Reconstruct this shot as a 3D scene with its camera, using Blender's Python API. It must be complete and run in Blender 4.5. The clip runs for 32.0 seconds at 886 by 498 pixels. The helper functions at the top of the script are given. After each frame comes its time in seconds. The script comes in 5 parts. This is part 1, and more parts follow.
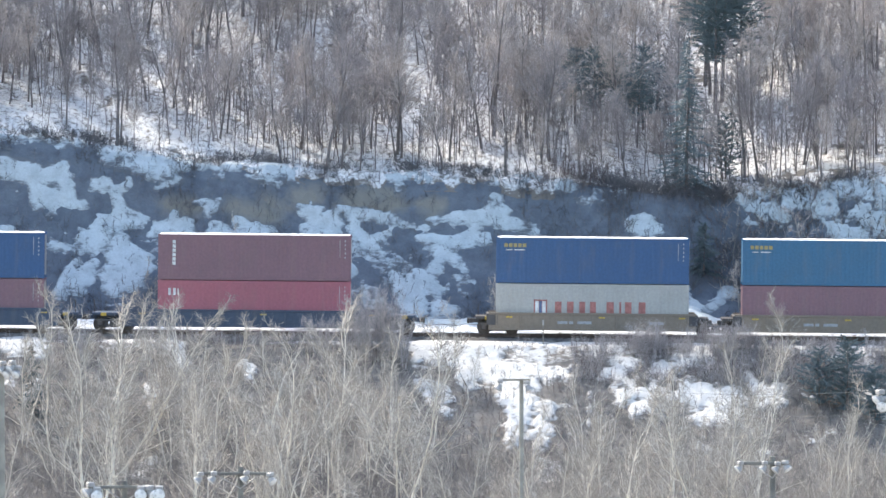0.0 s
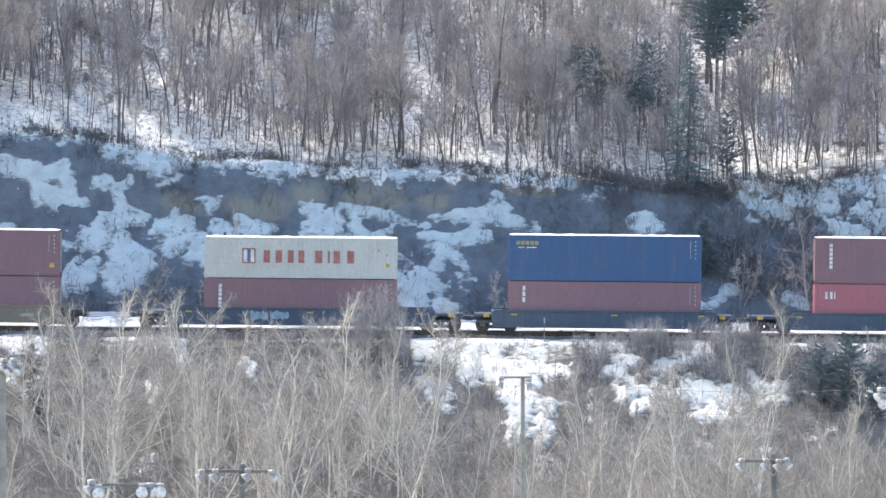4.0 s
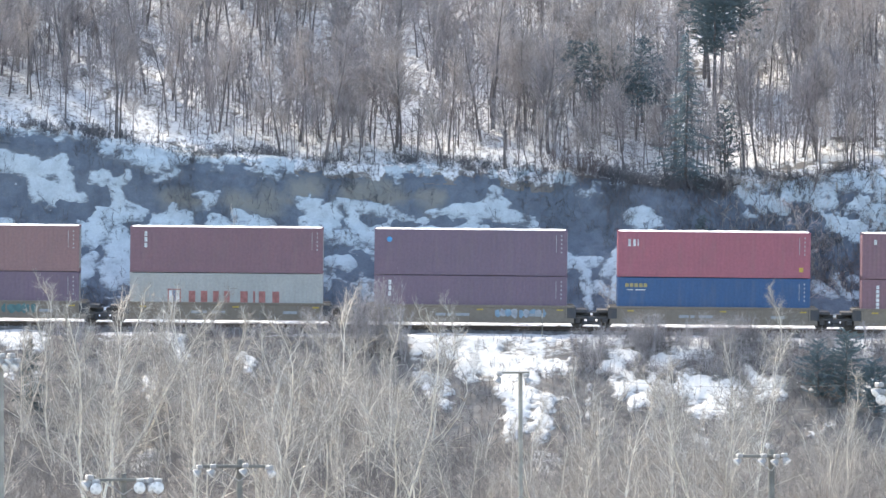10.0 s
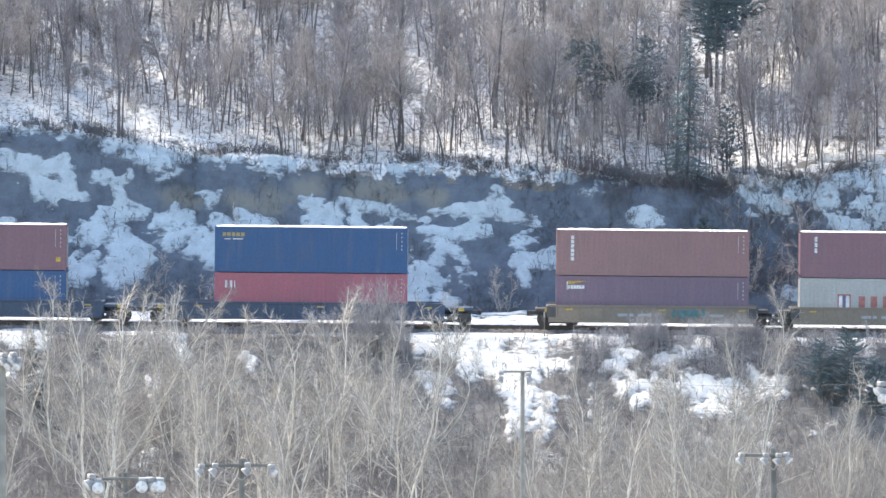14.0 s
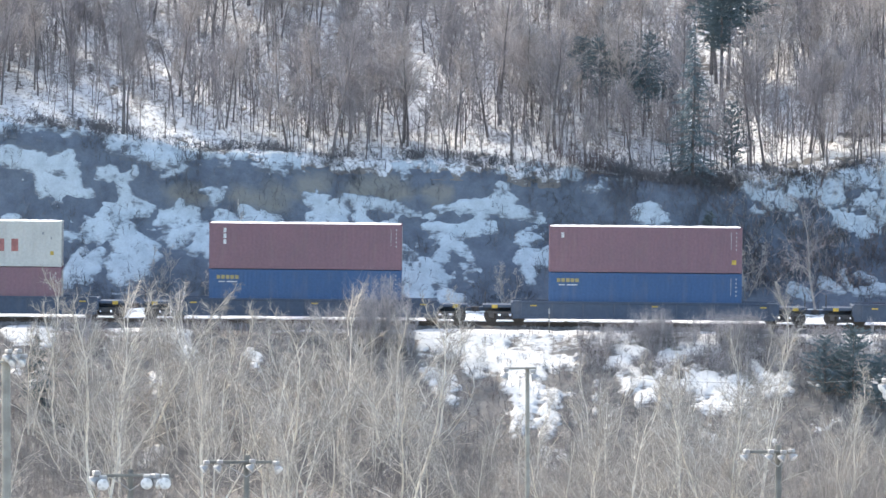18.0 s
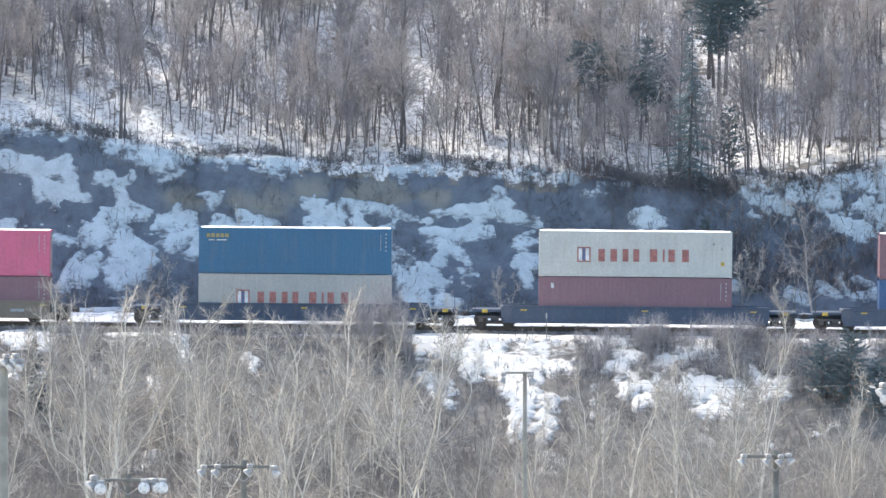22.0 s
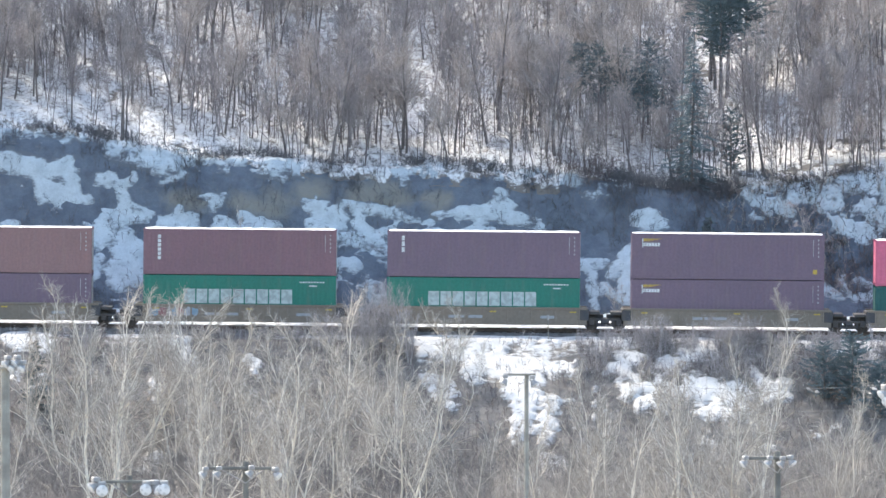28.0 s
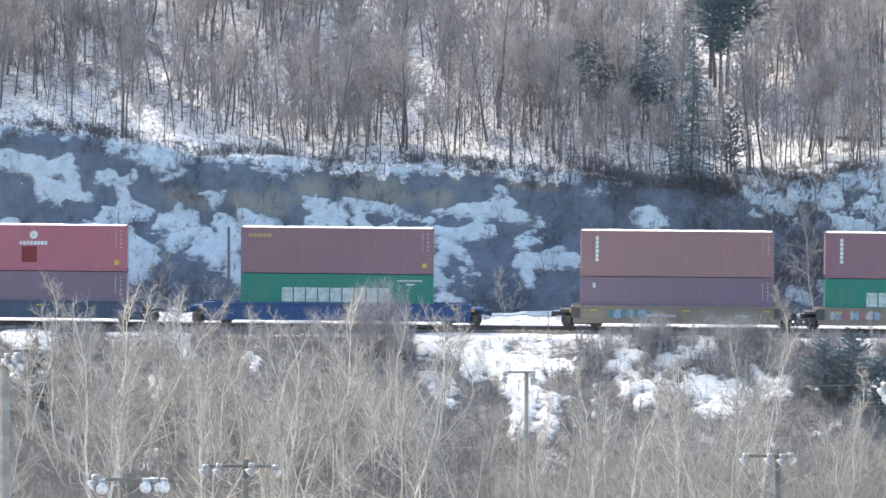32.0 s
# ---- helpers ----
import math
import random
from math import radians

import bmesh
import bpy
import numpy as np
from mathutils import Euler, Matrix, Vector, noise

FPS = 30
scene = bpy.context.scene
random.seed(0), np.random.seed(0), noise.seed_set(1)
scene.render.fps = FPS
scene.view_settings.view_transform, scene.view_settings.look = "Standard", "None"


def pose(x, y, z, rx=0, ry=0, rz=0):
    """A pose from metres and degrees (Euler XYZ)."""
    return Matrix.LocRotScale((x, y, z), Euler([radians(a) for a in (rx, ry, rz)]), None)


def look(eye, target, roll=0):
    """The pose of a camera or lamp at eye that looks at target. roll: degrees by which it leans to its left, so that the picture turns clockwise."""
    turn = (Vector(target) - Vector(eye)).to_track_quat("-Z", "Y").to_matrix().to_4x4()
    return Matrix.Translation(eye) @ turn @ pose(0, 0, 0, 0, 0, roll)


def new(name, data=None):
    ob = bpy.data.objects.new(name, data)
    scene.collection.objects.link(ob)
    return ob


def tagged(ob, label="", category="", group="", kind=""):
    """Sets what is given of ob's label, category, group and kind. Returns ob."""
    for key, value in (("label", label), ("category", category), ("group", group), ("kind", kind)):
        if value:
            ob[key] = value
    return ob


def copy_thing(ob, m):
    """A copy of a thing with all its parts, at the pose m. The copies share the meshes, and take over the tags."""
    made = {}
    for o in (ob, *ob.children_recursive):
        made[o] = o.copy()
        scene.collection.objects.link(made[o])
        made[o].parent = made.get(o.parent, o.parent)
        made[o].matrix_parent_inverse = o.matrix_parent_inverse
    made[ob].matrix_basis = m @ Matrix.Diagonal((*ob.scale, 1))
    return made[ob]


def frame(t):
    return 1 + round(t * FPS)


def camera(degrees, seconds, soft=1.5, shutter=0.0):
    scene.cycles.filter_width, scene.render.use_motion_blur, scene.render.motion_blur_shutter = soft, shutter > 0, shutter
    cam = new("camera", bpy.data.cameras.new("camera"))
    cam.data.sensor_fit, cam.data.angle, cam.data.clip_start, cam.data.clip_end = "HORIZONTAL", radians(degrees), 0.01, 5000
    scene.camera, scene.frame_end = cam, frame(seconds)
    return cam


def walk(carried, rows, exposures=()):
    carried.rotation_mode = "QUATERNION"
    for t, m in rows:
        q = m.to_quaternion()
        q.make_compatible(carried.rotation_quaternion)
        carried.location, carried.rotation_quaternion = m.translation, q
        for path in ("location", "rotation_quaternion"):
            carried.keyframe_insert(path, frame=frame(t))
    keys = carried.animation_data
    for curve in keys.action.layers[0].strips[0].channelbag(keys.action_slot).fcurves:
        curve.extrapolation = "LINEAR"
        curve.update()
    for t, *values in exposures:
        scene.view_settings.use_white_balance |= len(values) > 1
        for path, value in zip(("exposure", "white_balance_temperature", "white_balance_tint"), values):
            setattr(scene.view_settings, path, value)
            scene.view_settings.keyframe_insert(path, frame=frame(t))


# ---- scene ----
# A long freight train of stacked containers passes below a snowy wooded bank,
# filmed with a long lens from the far side of the valley.
LENS = 7.0
EYE = (0.0, -458.0, 21.33)
TILT = -2.0
STEP = math.degrees(math.tan(radians(LENS / 2)) / 784)  # smallest unit of the camera's sway, in degrees

# seconds, sway to the side, sway downwards (in units of STEP)
SWAY = [
    (0, 0, 0), (0.5, -1.9, 0.3), (1, -1.6, -1.1), (1.5, 0.9, 0.4), (2, 1, -0.2), (2.5, 1.5, -0.5),
    (3, 2.9, -2.9), (3.5, 2.8, -4.8), (5.5, 0.4, -0.5), (6, -0.5, 1.4), (6.5, -3.3, 3.3), (7, 0.4, 1.7),
    (7.5, 3.4, 2.1), (8, 2.7, 3.3), (8.5, 5.2, 3.3), (9, 10.3, 0.6), (9.5, 3.2, -5.1), (10, -1.7, -12.9),
    (10.5, -3.6, -21.3), (11, -2.9, -17.4), (11.5, -1.7, -20.1), (12, 0.2, -21.1), (12.5, -0.4, -18.1), (13, 0.8, -19.8),
    (13.5, 2.3, -15.6), (14, 2, -14.5), (14.5, -1, -12.1), (16.5, 8.6, -12.7), (17, 7.1, -24.5), (17.5, 8.6, -20.9),
    (18, 10.6, -20.4), (18.5, 12.8, -17.1), (19, 15.3, -15.4), (19.5, 17.9, -15), (20, 11.5, -9.1), (20.5, 12.9, -10.2),
    (21, 13.8, -11.7), (21.5, 8, -10.5), (22, 6, -12.5), (22.5, 7, -12), (23, 8.7, -13), (23.5, 10.1, -11.9),
    (24, 10.6, -11.7), (24.5, 8.6, -8.6), (25, 8.8, -13.4), (25.5, 10.8, -15.2), (27.5, 12, -9.6), (28, 9, -9.4),
    (28.5, 8.1, -8.8), (29, 12.1, -10.8), (29.5, 9.8, -13), (30, 12.1, -8.9), (30.5, 11.1, -9.1), (31, 11.5, -12.9),
    (31.5, 8.6, -12.6), (32, 8.9, -13.6),
]

cam = camera(LENS, 32.0, soft=1.5)
walk(cam, [(t, pose(*EYE, 90 + TILT + b * STEP, 0, a * STEP)) for t, a, b in SWAY], exposures=[(t, 1.66 + e, 6800, 7) for t, e in ((0, 0), (8, 0), (10.5, 0.09), (14.5, 0.09), (17.5, 0.04), (24, -0.02), (30, 0.04), (32, 0.04))])

# ---------------------------------------------------------------- light
SUN_EL, SUN_AZ = 46.0, -42.0  # height over the horizon; turn from the view direction to the right
world = bpy.data.worlds.new("sky")
scene.world = world
world.use_nodes = True
wn = world.node_tree.nodes
sky = wn.new("ShaderNodeTexSky")
sky.sky_type = "NISHITA"
sky.sun_disc = False
sky.sun_elevation, sky.sun_rotation = radians(SUN_EL), radians(SUN_AZ)
sky.air_density, sky.dust_density = 1.0, 2.0
wn["Background"].inputs["Strength"].default_value = 0.15
world.node_tree.links.new(sky.outputs[0], wn["Background"].inputs["Color"])
lamp = bpy.data.lights.new("sun", "SUN")
lamp.energy, lamp.angle, lamp.color = 1.75, radians(0.6), (1.0, 0.915, 0.8)
sun = new("sun", lamp)
a, e = radians(SUN_AZ), radians(SUN_EL)
sun.matrix_world = look((60 * math.sin(a), 60 * math.cos(a), 90), (60 * math.sin(a) - math.sin(a) * math.cos(e), 60 * math.cos(a) - math.cos(a) * math.cos(e), 90 - math.sin(e)))

# ---------------------------------------------------------------- materials


def material(name, base, rough=0.8, metal=0.0, second=None, scale=3.0, fine=40.0, bump=0.0, island=0.0, stains=0.5, spec=0.5):
    """A surface with two scales of colour change and fine relief."""
    m = bpy.data.materials.new(name)
    m.use_nodes = True
    n, l = m.node_tree.nodes, m.node_tree.links
    sh = n["Principled BSDF"]
    sh.inputs["Roughness"].default_value, sh.inputs["Metallic"].default_value = rough, metal
    sh.inputs["Specular IOR Level"].default_value = spec
    geo = n.new("ShaderNodeTexCoord")
    big, small = n.new("ShaderNodeTexNoise"), n.new("ShaderNodeTexNoise")
    big.inputs["Scale"].default_value, small.inputs["Scale"].default_value = scale, fine
    big.inputs["Detail"].default_value, small.inputs["Detail"].default_value = 5, 2
    for t in (big, small):
        l.new(geo.outputs["Object"], t.inputs["Vector"])
    ramp = n.new("ShaderNodeValToRGB")
    ramp.color_ramp.elements[0].position, ramp.color_ramp.elements[1].position = 0.5 - 0.2 * stains, 0.5 + 0.3 * stains
    ramp.color_ramp.elements[0].color = (*base, 1)
    ramp.color_ramp.elements[1].color = (*(second or [c * 0.72 for c in base]), 1)
    l.new(big.outputs["Fac"], ramp.inputs["Fac"])
    hsv = n.new("ShaderNodeHueSaturation")
    val = n.new("ShaderNodeMapRange")
    val.inputs["To Min"].default_value, val.inputs["To Max"].default_value = 0.82, 1.18
    l.new(small.outputs["Fac"], val.inputs["Value"])
    out = val.outputs[0]
    if island:
        g = n.new("ShaderNodeNewGeometry")
        mr = n.new("ShaderNodeMapRange")
        mr.inputs["To Min"].default_value, mr.inputs["To Max"].default_value = 1 - island, 1 + island
        l.new(g.outputs["Random Per Island"], mr.inputs["Value"])
        mul = n.new("ShaderNodeMath")
        mul.operation = "MULTIPLY"
        l.new(out, mul.inputs[0])
        l.new(mr.outputs[0], mul.inputs[1])
        out = mul.outputs[0]
    l.new(ramp.outputs["Color"], hsv.inputs["Color"])
    l.new(out, hsv.inputs["Value"])
    l.new(hsv.outputs["Color"], sh.inputs["Base Color"])
    if bump:
        b = n.new("ShaderNodeBump")
        b.inputs["Strength"].default_value, b.inputs["Distance"].default_value = 1.0, bump
        l.new(big.outputs["Fac"], b.inputs["Height"])
        l.new(b.outputs[0], sh.inputs["Normal"])
    return m


def littered_snow(name, share, size, base=(0.86, 0.87, 0.88), second=(0.76, 0.78, 0.8), soil=(0.2, 0.18, 0.16), bump=0.14, fade=0.17):
    """Old snow with dead grass, twigs and dirt showing through in specks and clumps, thin and broken towards its rim."""
    m = material(name, base, 0.75, second=second, scale=1.3, fine=9, bump=bump, spec=0.25)
    n, l = m.node_tree.nodes, m.node_tree.links
    sh = n["Principled BSDF"]
    plain = sh.inputs["Base Color"].links[0].from_socket
    geo = n.new("ShaderNodeTexCoord")
    specks = n.new("ShaderNodeTexNoise")
    specks.inputs["Scale"].default_value, specks.inputs["Detail"].default_value, specks.inputs["Roughness"].default_value = size, 8, 0.72
    l.new(geo.outputs["Object"], specks.inputs["Vector"])
    ramp = n.new("ShaderNodeValToRGB")
    ramp.color_ramp.elements[0].position, ramp.color_ramp.elements[1].position = 0.44 - 0.3 * (1 - share) + 0.06, 0.5 - 0.3 * (1 - share) + 0.1
    ramp.color_ramp.elements[0].color, ramp.color_ramp.elements[1].color = (1, 1, 1, 1), (0, 0, 0, 1)
    l.new(specks.outputs["Fac"], ramp.inputs["Fac"])
    # the rim: depth of the snow, broken up by streaky noise
    depth = n.new("ShaderNodeAttribute")
    depth.attribute_name = "depth"
    tilt = n.new("ShaderNodeMapping")
    tilt.inputs["Rotation"].default_value = (0, radians(14), 0)
    tilt.inputs["Scale"].default_value = (1.0, 1.2, 2.4)
    l.new(geo.outputs["Object"], tilt.inputs["Vector"])
    streak = n.new("ShaderNodeTexNoise")
    streak.inputs["Scale"].default_value, streak.inputs["Detail"].default_value, streak.inputs["Roughness"].default_value = 1.6, 7, 0.62
    l.new(tilt.outputs[0], streak.inputs["Vector"])
    wear = n.new("ShaderNodeMath")
    wear.operation = "MULTIPLY_ADD"
    l.new(streak.outputs["Fac"], wear.inputs[0])
    wear.inputs[1].default_value = 2.2
    l.new(depth.outputs["Fac"], wear.inputs[2])
    bare = n.new("ShaderNodeMapRange")
    bare.interpolation_type = "SMOOTHSTEP"
    bare.inputs["From Min"].default_value, bare.inputs["From Max"].default_value = 1.13 - fade, 1.13 + fade
    bare.inputs["To Min"].default_value, bare.inputs["To Max"].default_value = 1.0, 0.0
    l.new(wear.outputs[0], bare.inputs["Value"])
    both = n.new("ShaderNodeMath")
    both.operation = "MAXIMUM"
    l.new(ramp.outputs["Color"], both.inputs[0])
    l.new(bare.outputs[0], both.inputs[1])
    mix = n.new("ShaderNodeMix")
    mix.data_type = "RGBA"
    l.new(both.outputs[0], mix.inputs["Factor"])
    l.new(plain, mix.inputs["A"])
    mix.inputs["B"].default_value = (*soil, 1)
    l.new(mix.outputs["Result"], sh.inputs["Base Color"])
    return m


SNOW = littered_snow("embankment_snow", 0.5, 1.3, (0.68, 0.66, 0.625), (0.58, 0.56, 0.53), bump=0.07, fade=0.26)
FOREST_SNOW = littered_snow("forest_snow", 0.64, 2.4, (0.76, 0.755, 0.745), (0.66, 0.655, 0.65))
BERM_SNOW = littered_snow("berm_snow", 0.3, 1.5)
# the bank's copy of the snow, its shade darkened and blued into the colour
SHADE_BLUE_SNOW = littered_snow("bank_snow", 0.46, 1.5, (0.49, 0.552, 0.582), (0.405, 0.46, 0.49), (0.14, 0.155, 0.175), 0.05, 0.34)
CRUST = material("snow_crust", (0.88, 0.89, 0.9), 0.7, second=(0.8, 0.81, 0.83), scale=2, fine=14, spec=0.25)
EARTH = material("dead_grass_and_earth", (0.225, 0.205, 0.185), 0.95, second=(0.12, 0.115, 0.11), scale=0.9, fine=5, bump=0.25, spec=0.2)
# earth of the cut bank, with the blue-grey of its shade painted in
SHADE_BLUE_EARTH = material("shade_blue_earth", (0.148, 0.172, 0.205), 0.95, second=(0.116, 0.135, 0.165), scale=1.2, fine=9, bump=0.35, spec=0.2)


def bare_clay(m, tan=(0.235, 0.232, 0.21)):
    """Lets tan clay show in the bank's earth where the clay attribute says so, broken by noise."""
    n, l = m.node_tree.nodes, m.node_tree.links
    sh = n["Principled BSDF"]
    plain = sh.inputs["Base Color"].links[0].from_socket
    share, geo, grain = n.new("ShaderNodeAttribute"), n.new("ShaderNodeTexCoord"), n.new("ShaderNodeTexNoise")
    share.attribute_name = "clay"
    grain.inputs["Scale"].default_value, grain.inputs["Detail"].default_value = 1.1, 6
    l.new(geo.outputs["Object"], grain.inputs["Vector"])
    add, span, mix = n.new("ShaderNodeMath"), n.new("ShaderNodeMapRange"), n.new("ShaderNodeMix")
    l.new(share.outputs["Fac"], add.inputs[0])
    l.new(grain.outputs["Fac"], add.inputs[1])
    span.inputs["From Min"].default_value, span.inputs["From Max"].default_value = 0.75, 1.35
    l.new(add.outputs[0], span.inputs["Value"])
    mix.data_type = "RGBA"
    l.new(span.outputs[0], mix.inputs["Factor"])
    l.new(plain, mix.inputs["A"])
    mix.inputs["B"].default_value = (*tan, 1)
    l.new(mix.outputs["Result"], sh.inputs["Base Color"])


bare_clay(SHADE_BLUE_EARTH)
BALLAST = material("ballast", (0.17, 0.16, 0.15), 0.95, second=(0.09, 0.085, 0.08), scale=2, fine=14, bump=0.05, spec=0.2)
RAIL = material("rail_steel", (0.12, 0.09, 0.075), 0.6, metal=0.4, scale=4)
SLEEPER = material("tarred_wood", (0.07, 0.055, 0.045), 0.9, scale=4)
BARK = material("grey_bark", (0.2, 0.18, 0.175), 0.95, second=(0.12, 0.112, 0.112), scale=3, fine=25, island=0.2, spec=0.15)
TWIG = material("brown_twigs", (0.5, 0.445, 0.41), 0.95, second=(0.35, 0.32, 0.31), scale=0.7, fine=9, island=0.3, spec=0.15)
GREY_TWIG = material("grey_brown_twigs", (0.36, 0.33, 0.33), 0.95, second=(0.25, 0.235, 0.24), scale=0.7, fine=9, island=0.3, spec=0.15)
PALE_BARK = material("pale_bark", (0.8, 0.74, 0.635), 0.9, second=(0.57, 0.525, 0.45), scale=2, fine=20, island=0.15, spec=0.2)
GREY_BARK = material("ashen_bark", (0.36, 0.345, 0.33), 0.95, second=(0.25, 0.24, 0.235), scale=2, fine=20, island=0.15, spec=0.15)
PALE_TWIG = material("pale_twigs", (0.48, 0.435, 0.385), 0.9, second=(0.31, 0.285, 0.26), scale=0.6, fine=8, island=0.3, spec=0.2)
BRUSH = material("brush_twigs", (0.2, 0.17, 0.165), 0.95, second=(0.12, 0.11, 0.112), scale=0.5, fine=8, island=0.35, spec=0.15)
# brush of the cut bank: shade's blue-grey mixed into the twig colour
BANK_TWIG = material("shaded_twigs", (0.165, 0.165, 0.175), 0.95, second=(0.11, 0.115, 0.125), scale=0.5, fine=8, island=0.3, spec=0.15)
FINE = material("grey_twigs", (0.42, 0.395, 0.395), 0.95, second=(0.29, 0.275, 0.28), scale=0.6, fine=8, island=0.3, spec=0.15)
VALLEY = material("valley_twigs", (0.25, 0.23, 0.215), 0.95, second=(0.155, 0.148, 0.148), scale=0.4, fine=8, island=0.35, spec=0.15)
NEEDLE = material("spruce_needles", (0.165, 0.21, 0.222), 0.95, second=(0.12, 0.157, 0.17), scale=0.8, fine=12, island=0.15, spec=0.15)
POLE = material("weathered_pole", (0.25, 0.24, 0.21), 0.9, second=(0.17, 0.165, 0.15), scale=2, fine=16, spec=0.2)
PALE_POLE = material("silvered_pole", (0.41, 0.385, 0.33), 0.9, second=(0.3, 0.28, 0.24), scale=2, fine=16, spec=0.2)
GALV = material("galvanised_steel", (0.46, 0.44, 0.42), 0.6, metal=0.15, scale=5)
LENS_GLASS = material("lamp_lens", (0.93, 0.91, 0.88), 0.15, scale=6, stains=0.2)
DARK_STEEL = material("dark_steel", (0.075, 0.075, 0.08), 0.75, metal=0.1, second=(0.11, 0.095, 0.085), scale=1.5, fine=12)
WHEEL_STEEL = material("wheel_steel", (0.1, 0.085, 0.075), 0.6, metal=0.4, scale=5)
WHITE = material("white_marking", (0.72, 0.73, 0.72), 0.7, scale=3, stains=0.3)
YELLOW = material("yellow_marking", (0.62, 0.43, 0.08), 0.6, scale=4, stains=0.3)
RED = material("red_marking", (0.42, 0.17, 0.15), 0.6, scale=3, stains=0.3)
BLUE = material("blue_marking", (0.12, 0.17, 0.3), 0.6, scale=3, stains=0.3)
GOLD = material("faded_gold_marking", (0.4, 0.33, 0.15), 0.7, scale=4, stains=0.4)
GREY = material("grey_marking", (0.35, 0.36, 0.37), 0.7, scale=3, stains=0.3)
WIRE = material("cable", (0.12, 0.12, 0.12), 0.6, scale=3)

# ---------------------------------------------------------------- mesh helpers


def part(name, data, mat, parent=None, label="", at=None):
    """One mesh object under a thing or a part."""
    if isinstance(data, bmesh.types.BMesh):
        me = bpy.data.meshes.new(name)
        data.to_mesh(me)
        data.free()
        data = me
    if mat and not data.materials:
        data.materials.append(mat)
    ob = new(name, data)
    if parent:
        ob.parent = parent
    if at is not None:
        ob.matrix_basis = at
    if label:
        tagged(ob, label)
    return ob


def thing(name, at, label, category, group="", kind=""):
    ob = new(name)
    ob.empty_display_size = 0.3
    ob.matrix_basis = at
    return tagged(ob, label, category, group, kind)


def box(bm, x0, x1, y0, y1, z0, z1, bevel=0.0):
    r = bmesh.ops.create_cube(bm, size=1.0, matrix=Matrix.Translation(((x0 + x1) / 2, (y0 + y1) / 2, (z0 + z1) / 2)) @ Matrix.Diagonal((x1 - x0, y1 - y0, z1 - z0, 1)))
    if bevel:
        edges = list({ed for v in r["verts"] for ed in v.link_edges})
        bmesh.ops.bevel(bm, geom=edges, offset=bevel, segments=1, affect="EDGES", profile=0.5)
    return bm


def boxed(*size, bevel=0.0):
    return box(bmesh.new(), *size, bevel=bevel)


def tube(bm, p, q, r0, r1=None, sides=8):
    p, q = Vector(p), Vector(q)
    d = q - p
    m = Matrix.Translation((p + q) / 2) @ d.to_track_quat("Z", "Y").to_matrix().to_4x4()
    bmesh.ops.create_cone(bm, cap_ends=True, segments=sides, radius1=r0, radius2=r0 if r1 is None else r1, depth=d.length, matrix=m)
    return bm


def grid_mesh(name, xs, ys, height, keep=None):
    xs, ys = np.asarray(xs), np.asarray(ys)
    gx, gy = np.meshgrid(xs, ys)
    gz = height(gx, gy)
    v = np.stack([gx, gy, gz], -1).reshape(-1, 3)
    w = len(xs)
    i = (np.arange(len(ys) - 1)[:, None] * w + np.arange(w - 1)[None, :])
    q = np.stack([i, i + 1, i + w + 1, i + w], -1)
    if keep is not None:
        k = keep(gx, gy)
        q = q[(k[:-1, :-1] | k[1:, :-1] | k[:-1, 1:] | k[1:, 1:])]
    q = q.reshape(-1, 4)
    used, back = np.unique(q, return_inverse=True)
    v, q = v[used], back.reshape(-1, 4)
    me = bpy.data.meshes.new(name)
    me.vertices.add(len(v))
    me.vertices.foreach_set("co", v.astype(np.float32).ravel())
    me.loops.add(q.size)
    me.loops.foreach_set("vertex_index", q.astype(np.int32).ravel())
    me.polygons.add(len(q))
    me.polygons.foreach_set("loop_start", np.arange(0, q.size, 4, dtype=np.int32))
    me.polygons.foreach_set("use_smooth", np.ones(len(q), bool))
    me.update(calc_edges=True)
    return me


RNG = np.random.RandomState(11)
LATTICE = RNG.rand(8, 64, 64)


def soft_noise(x, y, size, layer=0):
    """Smooth value noise of about the given size, in the range -1 to 1."""
    u, v = np.asarray(x) / size, np.asarray(y) / size
    iu, iv = np.floor(u).astype(int), np.floor(v).astype(int)
    fu, fv = u - iu, v - iv
    fu, fv = fu * fu * (3 - 2 * fu), fv * fv * (3 - 2 * fv)
    L = LATTICE[layer % 8]
    g = lambda a, b: L[a % 64, b % 64]
    return 2 * ((g(iu, iv) * (1 - fu) + g(iu + 1, iv) * fu) * (1 - fv) + (g(iu, iv + 1) * (1 - fu) + g(iu + 1, iv + 1) * fu) * fv) - 1


def rough_noise(x, y, size, layer=0):
    return 0.5 * soft_noise(x, y, size, layer) + 0.28 * soft_noise(x, y, size / 2.1, layer + 1) + 0.16 * soft_noise(x, y, size / 4.3, layer + 2) + 0.1 * soft_noise(x, y, size / 8.7, layer + 3)


# ---------------------------------------------------------------- ground
GRADE = 0.0098  # the line falls to the right
ZV = -8.0  # valley floor


def smooth(a, b, x):
    t = np.clip((x - a) / (b - a), 0, 1)
    return t * t * (3 - 2 * t)


def bank_height(x):
    return np.interp(x, [-45, -29, -24, -17, -3, 8, 16, 20, 28, 45], [12.5, 12.3, 11.8, 10.7, 10.1, 9.6, 8.6, 8.8, 9.8, 10.5])


